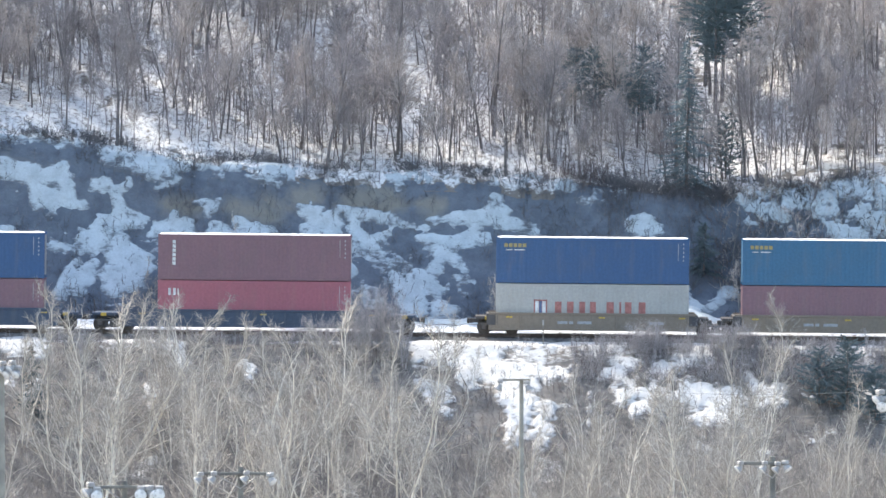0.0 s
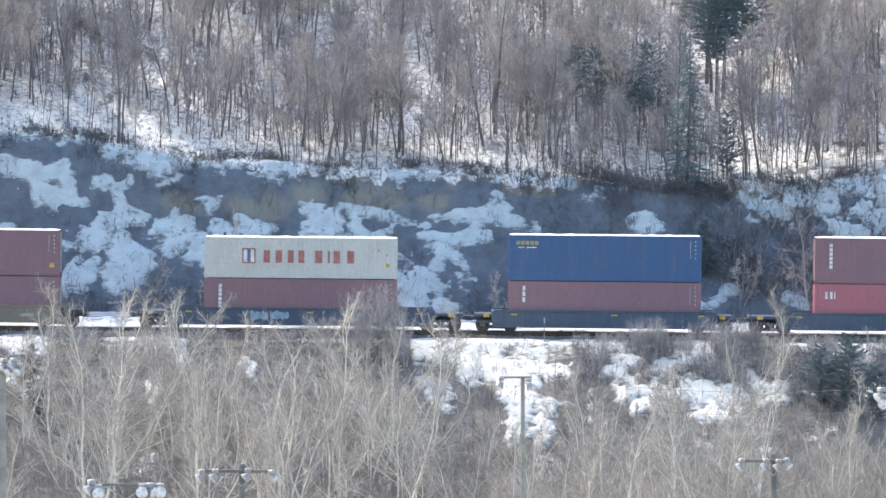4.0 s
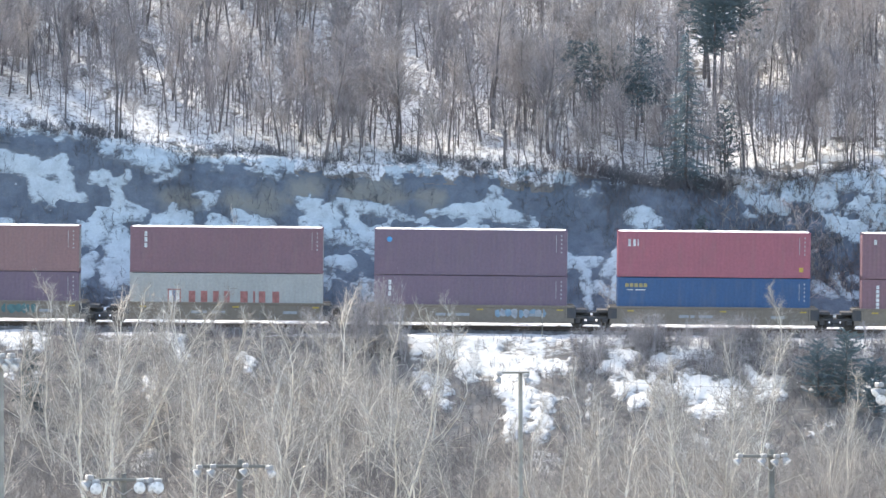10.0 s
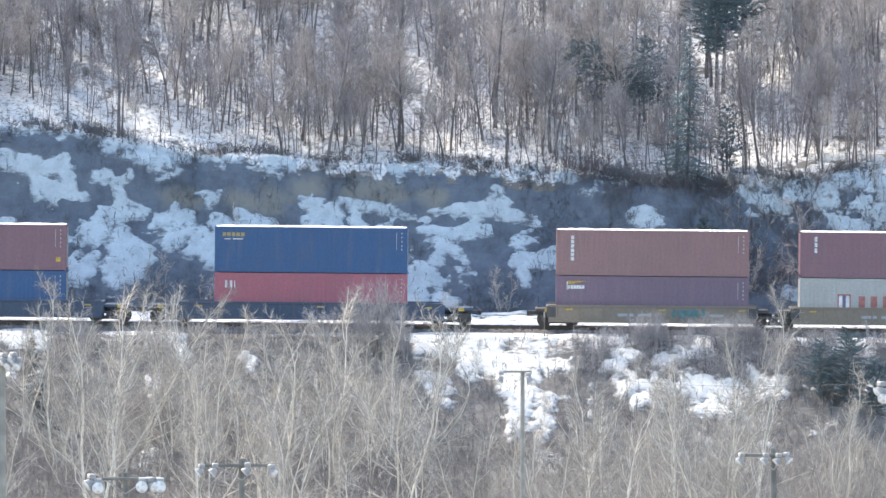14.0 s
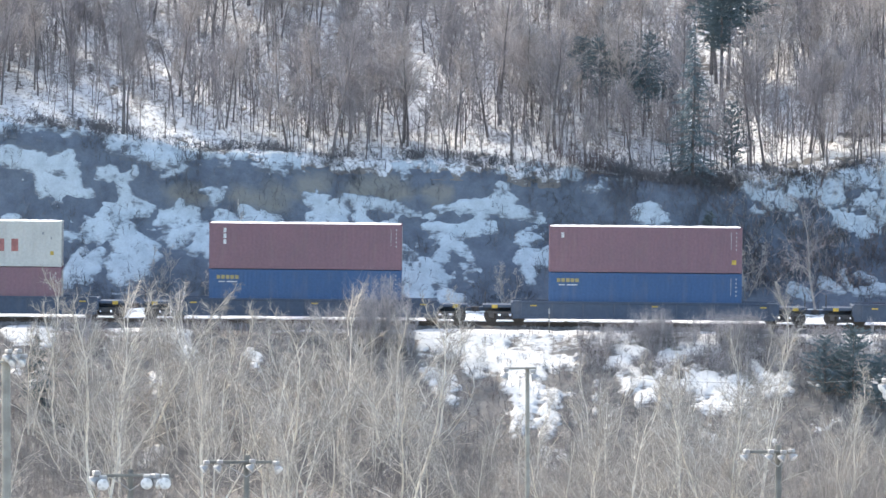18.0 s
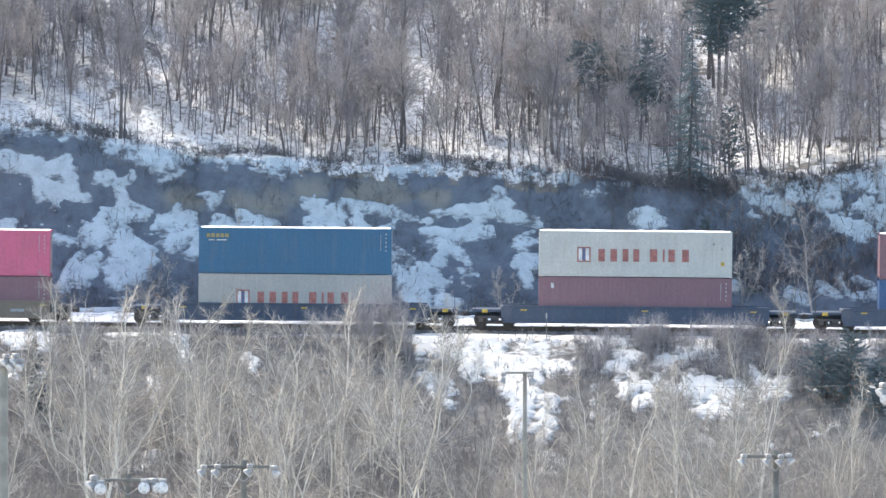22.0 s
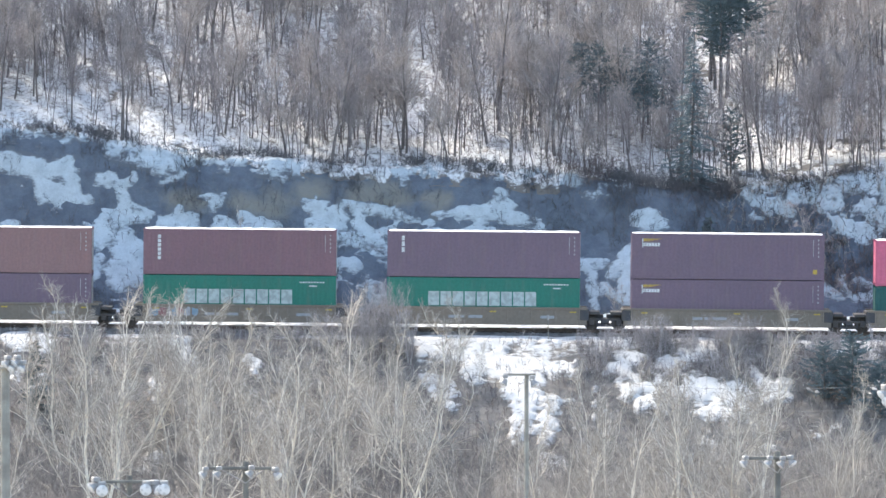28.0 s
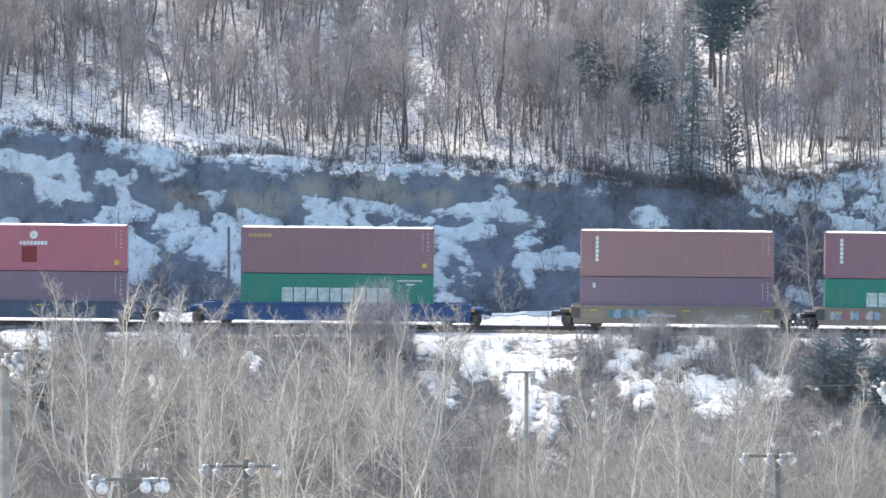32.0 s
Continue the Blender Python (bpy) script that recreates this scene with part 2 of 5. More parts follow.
def terrain(x, y):
    x, y = np.asarray(x, float), np.asarray(y, float)
    n1, n2 = rough_noise(x, y, 9, 0), rough_noise(x, y, 2.6, 3)
    h = bank_height(x)
    foot = 8.1 + 0.9 * soft_noise(x, x * 0, 7, 2)
    s = (y - foot) / 7.2
    rise = np.interp(s, [0, 0.08, 0.45, 0.66, 0.80, 0.9, 1.0], [0, 0.04, 0.42, 0.62, 0.91, 0.985, 1.0])
    z = -0.55 + (h + 0.2) * rise
    z = z + np.where(s > 0, smooth(0, 0.4, s) * (0.55 * n1 + 0.25 * n2), 0.06 * n2)
    heap = 1.0 * np.exp(-(np.abs(x - 12.9) / np.where(x < 12.9, 3.0, 2.7)) ** 2.2 - (np.abs(y - 10.8) / 1.7) ** 2.2)
    # ploughed snow at the sunny foot of the heap
    mound = 1.1 * np.exp(-(np.abs(x - 14.4) / 2.5) ** 2.2 - (np.abs(y - 7.6) / 1.7) ** 2.0)
    z = z + heap + mound * (1 + 0.15 * soft_noise(x, y, 1.1, 3))
    # a low bench of ploughed snow beyond the track, rising gently to the foot of the bank
    bench = 0.4 * smooth(2.2, 2.75, y) + 0.06 * np.clip(y - 2.75, 0, 1.75) + 0.16 * np.clip(y - 4.5, 0, 3) + smooth(4.3, 5.2, y) * (0.16 * soft_noise(x, y, 1.9, 4) + 0.1 * soft_noise(x, y, 0.8, 5))
    z = z + bench * (1 - smooth(7.2, 11, y))
    back = np.clip(y - 16, 0, None)
    z = z + np.where(back < 90, back * 0.34, 30.6 + (back - 90) * 0.12 * np.exp(-np.clip(back - 90, 0, None) / 500))
    front = np.clip(-y - 6.4, 0, None)
    drop = np.minimum(front * 0.60, -0.55 - ZV)
    z = z - drop + smooth(0, 3, front) * (0.35 * n1 + 0.22 * n2) * (1 - smooth(30, 60, front))
    z = z + (19.7 - ZV) * smooth(-350, -447, y)
    return z - GRADE * np.clip(x, -450, 450)


def spread(a, b, step, far):
    out = [np.arange(a, b, step)]
    g = step
    lo, hi = [], []
    p, q = a, b
    while q < far or p > -far:
        g *= 1.35
        p, q = p - g, q + g
        lo.append(p), hi.append(q)
    return np.concatenate([lo[::-1], out[0], hi])


def blobs(x, z, spots):
    """How far a place lies inside any of the oval patches (x, z, half width, half height)."""
    best = np.full(np.shape(x), -3.0)
    for bx, bz, rx, rz in spots:
        best = np.maximum(best, 1 - np.sqrt(((x - bx) / rx) ** 2 + ((z - bz) / rz) ** 2))
    return best


ground_x = spread(-36, 36.1, 0.5, 2600)
ground_y = np.concatenate([spread(-22, 56, 0.4, 2600)])
fill = np.concatenate([np.arange(-450, -60, 12), np.arange(-60, -22, 1.5)])
ground_y = np.unique(np.round(np.concatenate([ground_y[(ground_y < -455) | (ground_y > -22.01)], fill]), 3))
ground_mesh = grid_mesh("ground", ground_x, ground_y, terrain)
ground_mesh.materials.append(EARTH)
ground_mesh.materials.append(SHADE_BLUE_EARTH)
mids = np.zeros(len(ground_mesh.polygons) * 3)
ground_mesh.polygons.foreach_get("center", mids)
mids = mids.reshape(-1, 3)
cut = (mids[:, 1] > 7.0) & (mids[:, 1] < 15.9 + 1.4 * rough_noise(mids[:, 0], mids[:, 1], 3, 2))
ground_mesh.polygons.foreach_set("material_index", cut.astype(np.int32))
# bare clay showing high in the bank
CLAY = [(-12.2, 7.2, 3.4, 1.4), (-8.8, 8.3, 1.9, 1.1), (-4.6, 7.9, 3.4, 1.6), (-0.7, 7.5, 1.6, 1.1), (-17.2, 7.3, 2.4, 1.2)]
spots_ = np.zeros(len(ground_mesh.vertices) * 3)
ground_mesh.vertices.foreach_get("co", spots_)
spots_ = spots_.reshape(-1, 3)
ground_mesh.attributes.new("clay", "FLOAT", "POINT").data.foreach_set("value", np.clip(1.7 * blobs(spots_[:, 0], spots_[:, 2] + GRADE * spots_[:, 0], CLAY), 0, 1).astype(np.float32))
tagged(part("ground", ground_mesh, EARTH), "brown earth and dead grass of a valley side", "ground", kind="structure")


def drifts(x, z, lines):
    """How far a place lies inside any tapered drift (from x, z to x, z; half width at both ends), in half metres."""
    best = np.full(np.shape(x), -3.0)
    for x0, z0, x1, z1, r0, r1 in lines:
        dx, dz = x1 - x0, z1 - z0
        t = np.clip(((x - x0) * dx + (z - z0) * dz) / (dx * dx + dz * dz), 0, 1)
        best = np.maximum(best, (r0 + (r1 - r0) * t - np.hypot(x - x0 - t * dx, z - z0 - t * dz)) / 0.45)
    return best


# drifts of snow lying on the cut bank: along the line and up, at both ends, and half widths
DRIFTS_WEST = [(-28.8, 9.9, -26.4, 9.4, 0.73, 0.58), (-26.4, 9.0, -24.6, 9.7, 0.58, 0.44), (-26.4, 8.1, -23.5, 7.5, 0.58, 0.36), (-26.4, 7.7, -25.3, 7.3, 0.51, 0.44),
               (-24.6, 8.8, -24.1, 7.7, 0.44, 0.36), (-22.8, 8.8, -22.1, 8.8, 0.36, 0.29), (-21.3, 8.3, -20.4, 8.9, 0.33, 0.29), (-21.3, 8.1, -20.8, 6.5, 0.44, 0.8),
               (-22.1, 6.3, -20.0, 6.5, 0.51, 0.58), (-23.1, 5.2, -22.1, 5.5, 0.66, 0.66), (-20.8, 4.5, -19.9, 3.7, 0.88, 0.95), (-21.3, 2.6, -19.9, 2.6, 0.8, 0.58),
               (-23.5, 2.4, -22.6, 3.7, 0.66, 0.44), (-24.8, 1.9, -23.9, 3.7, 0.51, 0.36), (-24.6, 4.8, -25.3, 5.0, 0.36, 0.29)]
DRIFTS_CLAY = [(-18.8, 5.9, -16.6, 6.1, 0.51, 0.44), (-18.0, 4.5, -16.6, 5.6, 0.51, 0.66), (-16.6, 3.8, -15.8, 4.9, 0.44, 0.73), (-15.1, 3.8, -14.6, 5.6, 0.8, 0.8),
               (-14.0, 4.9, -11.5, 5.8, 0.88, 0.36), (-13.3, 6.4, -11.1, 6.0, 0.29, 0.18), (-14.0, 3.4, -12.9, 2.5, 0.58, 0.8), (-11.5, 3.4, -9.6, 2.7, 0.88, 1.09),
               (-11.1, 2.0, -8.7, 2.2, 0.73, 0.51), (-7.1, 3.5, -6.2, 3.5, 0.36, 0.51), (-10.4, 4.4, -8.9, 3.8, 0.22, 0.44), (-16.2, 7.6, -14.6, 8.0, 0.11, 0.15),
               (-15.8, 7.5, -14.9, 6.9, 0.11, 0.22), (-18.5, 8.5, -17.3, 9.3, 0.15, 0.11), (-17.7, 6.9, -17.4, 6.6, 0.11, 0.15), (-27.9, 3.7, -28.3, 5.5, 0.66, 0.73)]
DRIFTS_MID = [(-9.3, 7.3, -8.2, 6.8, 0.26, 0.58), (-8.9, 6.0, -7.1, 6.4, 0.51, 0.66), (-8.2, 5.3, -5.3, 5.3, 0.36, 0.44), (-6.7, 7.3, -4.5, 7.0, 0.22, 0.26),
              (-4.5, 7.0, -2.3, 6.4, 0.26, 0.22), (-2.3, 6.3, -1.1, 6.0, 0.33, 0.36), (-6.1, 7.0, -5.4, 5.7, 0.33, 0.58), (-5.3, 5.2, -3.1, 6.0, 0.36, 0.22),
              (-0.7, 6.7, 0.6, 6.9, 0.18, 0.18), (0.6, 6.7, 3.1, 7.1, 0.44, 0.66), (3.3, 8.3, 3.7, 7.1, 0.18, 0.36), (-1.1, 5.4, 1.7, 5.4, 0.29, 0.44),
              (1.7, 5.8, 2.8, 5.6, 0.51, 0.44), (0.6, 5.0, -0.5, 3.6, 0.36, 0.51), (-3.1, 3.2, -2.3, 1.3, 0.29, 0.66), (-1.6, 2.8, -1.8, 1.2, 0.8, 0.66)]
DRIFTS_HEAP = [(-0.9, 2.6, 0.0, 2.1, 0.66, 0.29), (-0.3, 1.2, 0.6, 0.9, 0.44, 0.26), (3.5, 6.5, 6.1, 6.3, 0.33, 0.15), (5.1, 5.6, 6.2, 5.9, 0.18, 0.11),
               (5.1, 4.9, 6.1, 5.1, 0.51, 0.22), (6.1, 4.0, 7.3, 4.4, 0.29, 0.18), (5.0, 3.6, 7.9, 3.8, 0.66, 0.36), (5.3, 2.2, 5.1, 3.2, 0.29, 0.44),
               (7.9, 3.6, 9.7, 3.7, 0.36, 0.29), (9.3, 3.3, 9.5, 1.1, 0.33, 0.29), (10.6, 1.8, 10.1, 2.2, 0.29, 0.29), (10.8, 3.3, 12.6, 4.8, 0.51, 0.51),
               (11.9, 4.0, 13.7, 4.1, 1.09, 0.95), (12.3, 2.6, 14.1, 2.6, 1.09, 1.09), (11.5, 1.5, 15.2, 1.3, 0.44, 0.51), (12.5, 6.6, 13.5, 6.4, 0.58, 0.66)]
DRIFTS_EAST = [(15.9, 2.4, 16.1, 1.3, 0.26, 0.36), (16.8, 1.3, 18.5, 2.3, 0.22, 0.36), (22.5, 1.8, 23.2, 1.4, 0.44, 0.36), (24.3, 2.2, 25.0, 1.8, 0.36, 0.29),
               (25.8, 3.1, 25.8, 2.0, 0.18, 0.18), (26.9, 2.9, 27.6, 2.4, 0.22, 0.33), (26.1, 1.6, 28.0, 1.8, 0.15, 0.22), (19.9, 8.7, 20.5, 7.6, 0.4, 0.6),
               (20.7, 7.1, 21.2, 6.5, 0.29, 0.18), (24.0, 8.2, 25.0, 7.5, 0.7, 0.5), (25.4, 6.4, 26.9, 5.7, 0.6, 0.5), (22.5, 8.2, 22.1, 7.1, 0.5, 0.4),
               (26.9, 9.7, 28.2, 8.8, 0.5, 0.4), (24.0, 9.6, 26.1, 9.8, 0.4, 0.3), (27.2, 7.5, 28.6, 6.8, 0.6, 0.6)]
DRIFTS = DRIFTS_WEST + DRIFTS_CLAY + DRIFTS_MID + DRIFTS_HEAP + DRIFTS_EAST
# lower edge of the snow that hangs over the lip of the bank
LIP_X = [-45, -28.6, -25, -23.1, -21.3, -19.5, -17.7, -15.8, -14, -12.2, -10.4, -8.5, -6.7, -4.9, -3.1, -1.2, 0.6, 2.4, 4.2, 6.1, 7.9, 9.7, 10.8, 11.9, 12.6, 13.7, 15.2, 17, 18.8, 20.7, 24.3, 28.6, 45]
LIP_Z = [12, 11.7, 11.6, 11.3, 9.9, 9.5, 9.4, 9.8, 9.9, 9.4, 9.3, 9.8, 10, 9.9, 9.3, 9.5, 9.7, 9.5, 9.4, 8.7, 8.5, 7.8, 7.3, 8.1, 8.7, 8.6, 8.4, 8.8, 8.8, 8.6, 8.4, 8.2, 9]


def bank_mask(x, y):
    z = terrain(x, y) + GRADE * x
    wx, wz = x + 0.6 * rough_noise(x * 0.7, z * 2.2, 1.5, 1), z + 0.35 * rough_noise(x * 0.7, z * 1.8, 1.3, 4)
    shrubby = smooth(17.5, 20, x) * smooth(4.6, 5.6, z)
    ragged = 0.55 * rough_noise(x * 0.42, (z + 0.2 * x) * 2.4, 0.9, 2) + 0.16 * soft_noise(x * 0.6, (z + 0.2 * x) * 2, 0.25, 6)
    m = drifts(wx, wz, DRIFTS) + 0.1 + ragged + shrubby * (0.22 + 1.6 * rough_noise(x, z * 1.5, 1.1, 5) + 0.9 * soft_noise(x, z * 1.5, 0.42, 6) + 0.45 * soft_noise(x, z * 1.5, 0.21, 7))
    # thin dusting between the drifts of the western half
    dust = -0.32 + 1.0 * rough_noise(x, (z + 0.3 * x) * 1.7, 1.5, 3) + 0.25 * soft_noise(x, z * 2, 0.35, 1) - 0.9 * smooth(-26, -24, x) * smooth(6.5, 7.2, z) - 0.8 * smooth(1, 4, x) - 0.5 * smooth(5.6, 6.6, z)
    edge = z - np.interp(x, LIP_X, LIP_Z)
    lip = np.clip((edge + 0.7 * rough_noise(x, z * 1.4, 1.6, 5)) / 0.4, -2, 1) * 0.5 + 0.95 * rough_noise(x, z * 1.6, 1.5, 3) + 0.4 * soft_noise(x, z * 1.6, 0.45, 1) + 0.2 * soft_noise(x, z * 1.6, 0.22, 2)
    lip = lip - (0.35 + 0.3 * smooth(9, 11, x)) * smooth(4, 7, x) * (1 - smooth(18.5, 20.5, x))
    foot = 0.5 - smooth(7.4, 8.6, y + 0.8 * soft_noise(x, y, 2.5, 6)) * 1.3
    return np.maximum(np.maximum(np.maximum(m, dust), lip), foot)


def berm_mask(x, y):
    """The bench of ploughed snow is white on top, its trackside edge is bare."""
    z = terrain(x, y) + GRADE * x
    return np.minimum(np.minimum(bank_mask(x, y), 0.25), np.where(y < 3.4, (z + 0.24) / 0.3, 9))


def forest_mask(x, y):
    m = 0.55 + 0.4 * (1 - smooth(18, 27, y)) - 0.35 * (1 - smooth(16, 18, y)) + (0.85 + 0.7 * (1 - smooth(16.5, 18.5, y))) * rough_noise(x, y, 2.2, 5) + 0.55 * soft_noise(x, y * 0.6, 0.6, 1) + 0.3 * soft_noise(x, y * 0.6, 0.33, 2)
    brown = blobs(x, y, [(16.5, 18.5, 2.2, 1.6), (20.5, 18, 1.5, 1.2), (26, 18.0, 6, 2.0), (27, 22, 5, 1.5)])
    m = m - 1.9 * smooth(15.4, 14.3, y + 0.7 * rough_noise(x, y, 2.4, 4))
    return np.where(brown > 0, m - 1.2 * brown, m)


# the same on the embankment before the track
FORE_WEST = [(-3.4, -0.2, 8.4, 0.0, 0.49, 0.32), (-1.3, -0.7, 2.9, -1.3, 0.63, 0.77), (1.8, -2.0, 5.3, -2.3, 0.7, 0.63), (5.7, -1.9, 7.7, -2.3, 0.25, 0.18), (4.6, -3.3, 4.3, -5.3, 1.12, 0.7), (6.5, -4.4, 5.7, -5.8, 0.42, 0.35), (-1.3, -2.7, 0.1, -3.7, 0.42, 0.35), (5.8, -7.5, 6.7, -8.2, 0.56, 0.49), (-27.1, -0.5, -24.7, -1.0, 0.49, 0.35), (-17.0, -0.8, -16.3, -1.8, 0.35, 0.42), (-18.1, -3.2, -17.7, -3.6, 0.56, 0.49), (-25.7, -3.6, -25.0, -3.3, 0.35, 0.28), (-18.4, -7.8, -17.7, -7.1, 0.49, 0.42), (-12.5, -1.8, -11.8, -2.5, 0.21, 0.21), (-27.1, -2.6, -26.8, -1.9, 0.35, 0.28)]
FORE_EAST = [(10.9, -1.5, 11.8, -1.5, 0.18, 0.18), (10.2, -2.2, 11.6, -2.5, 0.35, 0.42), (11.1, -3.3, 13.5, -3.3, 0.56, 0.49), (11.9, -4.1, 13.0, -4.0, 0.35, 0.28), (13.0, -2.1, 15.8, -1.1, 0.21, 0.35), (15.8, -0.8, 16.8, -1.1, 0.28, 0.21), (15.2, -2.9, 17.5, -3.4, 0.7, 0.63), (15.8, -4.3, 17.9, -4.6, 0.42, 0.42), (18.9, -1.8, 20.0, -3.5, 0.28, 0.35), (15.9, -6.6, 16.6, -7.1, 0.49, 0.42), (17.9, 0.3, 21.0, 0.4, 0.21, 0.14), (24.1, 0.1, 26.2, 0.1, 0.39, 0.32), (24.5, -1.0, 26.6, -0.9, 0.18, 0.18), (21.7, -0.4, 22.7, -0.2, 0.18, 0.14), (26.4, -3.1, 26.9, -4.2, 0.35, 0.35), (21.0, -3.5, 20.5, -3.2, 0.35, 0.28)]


def fore_mask(x, y):
    z = terrain(x, y) + GRADE * x
    wx, wz = x + 0.7 * rough_noise(x, y, 1.8, 1), z + 0.45 * rough_noise(x, y, 1.5, 4)
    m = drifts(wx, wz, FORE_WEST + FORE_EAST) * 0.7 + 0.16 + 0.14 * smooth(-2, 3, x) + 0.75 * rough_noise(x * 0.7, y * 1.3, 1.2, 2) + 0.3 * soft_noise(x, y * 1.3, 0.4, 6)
    fleck = -0.72 - 0.5 * (1 - smooth(0, 3, x)) + 1.3 * rough_noise(x, y * 1.2, 1.6, 6) + 0.4 * soft_noise(x, y, 0.5, 3)
    m = np.maximum(m, fleck)
    edge = 0.42 - np.abs(y + 5.0) * 0.28 + 0.8 * soft_noise(x, y, 2.6, 3) - 0.6 * smooth(-25, -22, x) * (1 - smooth(-8, -3, x))
    side = smooth(-1.9, -2.6, y) * 2 - 1
    return np.minimum(np.maximum(m, edge), np.where(y > -2.6, side, 9))


def snow(name, label, xs, ys, mask, mat):
    top = lambda x, y: terrain(x, y) + 0.05 + np.clip(mask(x, y) * 0.4, -0.1, 0.14) + 0.02 * soft_noise(x, y, 0.5, 7)
    me = grid_mesh(name, xs, ys, top, lambda x, y: mask(x, y) > -0.36)
    co = np.zeros(len(me.vertices) * 3)
    me.vertices.foreach_get("co", co)
    co = co.reshape(-1, 3)
    me.attributes.new("depth", "FLOAT", "POINT").data.foreach_set("value", np.clip(mask(co[:, 0], co[:, 1]), -1, 1).astype(np.float32))
    return tagged(part(name, me, mat), label, "snow", kind="stuff")


snow("bank_snow", "old snow in patches on a steep cut bank, tinted shade-blue", np.arange(-36, 36, 0.12), np.arange(6.1, 16.3, 0.08), bank_mask, SHADE_BLUE_SNOW)
snow("berm_snow", "white ploughed snow along the far side of the track", np.arange(-36, 36, 0.12), np.arange(2.3, 6.15, 0.06), berm_mask, BERM_SNOW)
snow("forest_snow", "white snow lying between trees on a hillside", np.arange(-38, 38, 0.22), np.arange(14.3, 56, 0.24), forest_mask, FOREST_SNOW)
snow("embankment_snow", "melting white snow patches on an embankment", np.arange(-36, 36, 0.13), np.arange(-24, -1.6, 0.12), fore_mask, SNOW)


outlying = lambda x, y: np.where(y > 13, forest_mask(x, y), 0.1 + rough_noise(x, y, 3, 4) + np.where(np.abs(y) < 3, -9, 0) - smooth(9, 11, y) * 0.5)
for x0, x1 in ((-160, -36), (36, 160)):
    snow("outlying_snow", "snow patches along a valley side", np.arange(x0, x1 + 0.1, 0.8), np.arange(-24, 60, 0.8), outlying, FOREST_SNOW)


# the track
SLOPE = Matrix.Rotation(math.atan(GRADE), 4, "Y")


def track_bed():
    bm = bmesh.new()
    prof = [(-2.6, -0.62), (-1.75, -0.2), (1.75, -0.2), (2.6, -0.62)]
    xs = np.arange(-430, 431, 5)
    prev = None
    for x in xs:
        cur = [bm.verts.new((x, py_, pz - GRADE * x)) for py_, pz in prof]
        if prev:
            for k in range(3):
                bm.faces.new((prev[k], cur[k], cur[k + 1], prev[k + 1]))
        prev = cur
    tagged(part("ballast_bed", bm, BALLAST), "dark grey crushed stone bed under a railway track", "ballast", kind="structure")
    for y in (-0.755, 0.755):
        bm = bmesh.new()
        box(bm, -430, 430, y - 0.035, y + 0.035, -0.05, 0.0)
        box(bm, -430, 430, y - 0.01, y + 0.01, -0.14, -0.05)
        box(bm, -430, 430, y - 0.07, y + 0.07, -0.165, -0.14)
        tagged(part("rail", bm, RAIL, at=SLOPE), "rusty steel rail with a worn head", "rail", "rails of the track", "structure")
    v, f = [], []
    for k in range(-160, 161):
        x, b = k * 0.55, len(v)
        for dz in (-0.33, -0.165):
            v += [(x - 0.11, -1.28, dz), (x + 0.11, -1.28, dz), (x + 0.11, 1.28, dz), (x - 0.11, 1.28, dz)]
        f += [(b + 4, b + 5, b + 6, b + 7), (b, b + 1, b + 5, b + 4), (b + 1, b + 2, b + 6, b + 5), (b + 2, b + 3, b + 7, b + 6), (b + 3, b, b + 4, b + 7)]
    me = bpy.data.meshes.new("sleepers")
    me.from_pydata(v, [], f)
    tagged(part("sleepers", me, SLEEPER, at=SLOPE), "dark tarred wooden sleepers under the rails", "sleepers", kind="stuff")


track_bed()

# ---------------------------------------------------------------- trees


class Limbs:
    """Collects tapered limbs into one mesh."""

    def __init__(self):
        self.v, self.f, self.thick = [], [], 0

    def limb(self, p, q, r0, r1, sides=3):
        d = q - p
        d.normalize()
        u = d.orthogonal().normalized()
        w = d.cross(u)
        b = len(self.v)
        ring = [u * math.cos(2 * math.pi * k / sides) + w * math.sin(2 * math.pi * k / sides) for k in range(sides)]
        self.v += [p + c * r0 for c in ring]
        if r1 <= 0:
            self.v.append(q.copy())
            self.f += [(b + k, b + (k + 1) % sides, b + sides) for k in range(sides)]
        else:
            self.v += [q + c * r1 for c in ring]
            self.f += [(b + k, b + (k + 1) % sides, b + sides + (k + 1) % sides, b + sides + k) for k in range(sides)]

    def path(self, pts, r0, r1, sides):
        """One connected tapered tube through the points."""
        n, first = len(pts), len(self.v)
        for k, p in enumerate(pts):
            d = (pts[min(k + 1, n - 1)] - pts[max(k - 1, 0)]).normalized()
            u = d.cross(Vector((0.3, 1, 0.1))).normalized()
            w = d.cross(u)
            rad = r0 + (r1 - r0) * k / (n - 1)
            self.v += [p + (u * math.cos(2 * math.pi * j / sides) + w * math.sin(2 * math.pi * j / sides)) * rad for j in range(sides)]
        for k in range(n - 1):
            b = first + k * sides
            self.f += [(b + j, b + (j + 1) % sides, b + sides + (j + 1) % sides, b + sides + j) for j in range(sides)]

    def mesh(self, name):
        me = bpy.data.meshes.new(name)
        me.from_pydata([tuple(p) for p in self.v], [], self.f)
        me.update()
        if self.thick:
            me.polygons.foreach_set("material_index", np.array([0] * self.thick + [1] * (len(self.f) - self.thick), dtype=np.int32))
        return me


def swing(r, d, angle, around=None):
    """A direction that leans away from d by the angle, to a random or given side."""
    side = d.orthogonal().normalized()
    side.rotate(Matrix.Rotation(r.uniform(0, 2 * math.pi) if around is None else around, 3, d))
    return (d * math.cos(angle) + side * math.sin(angle)).normalized()


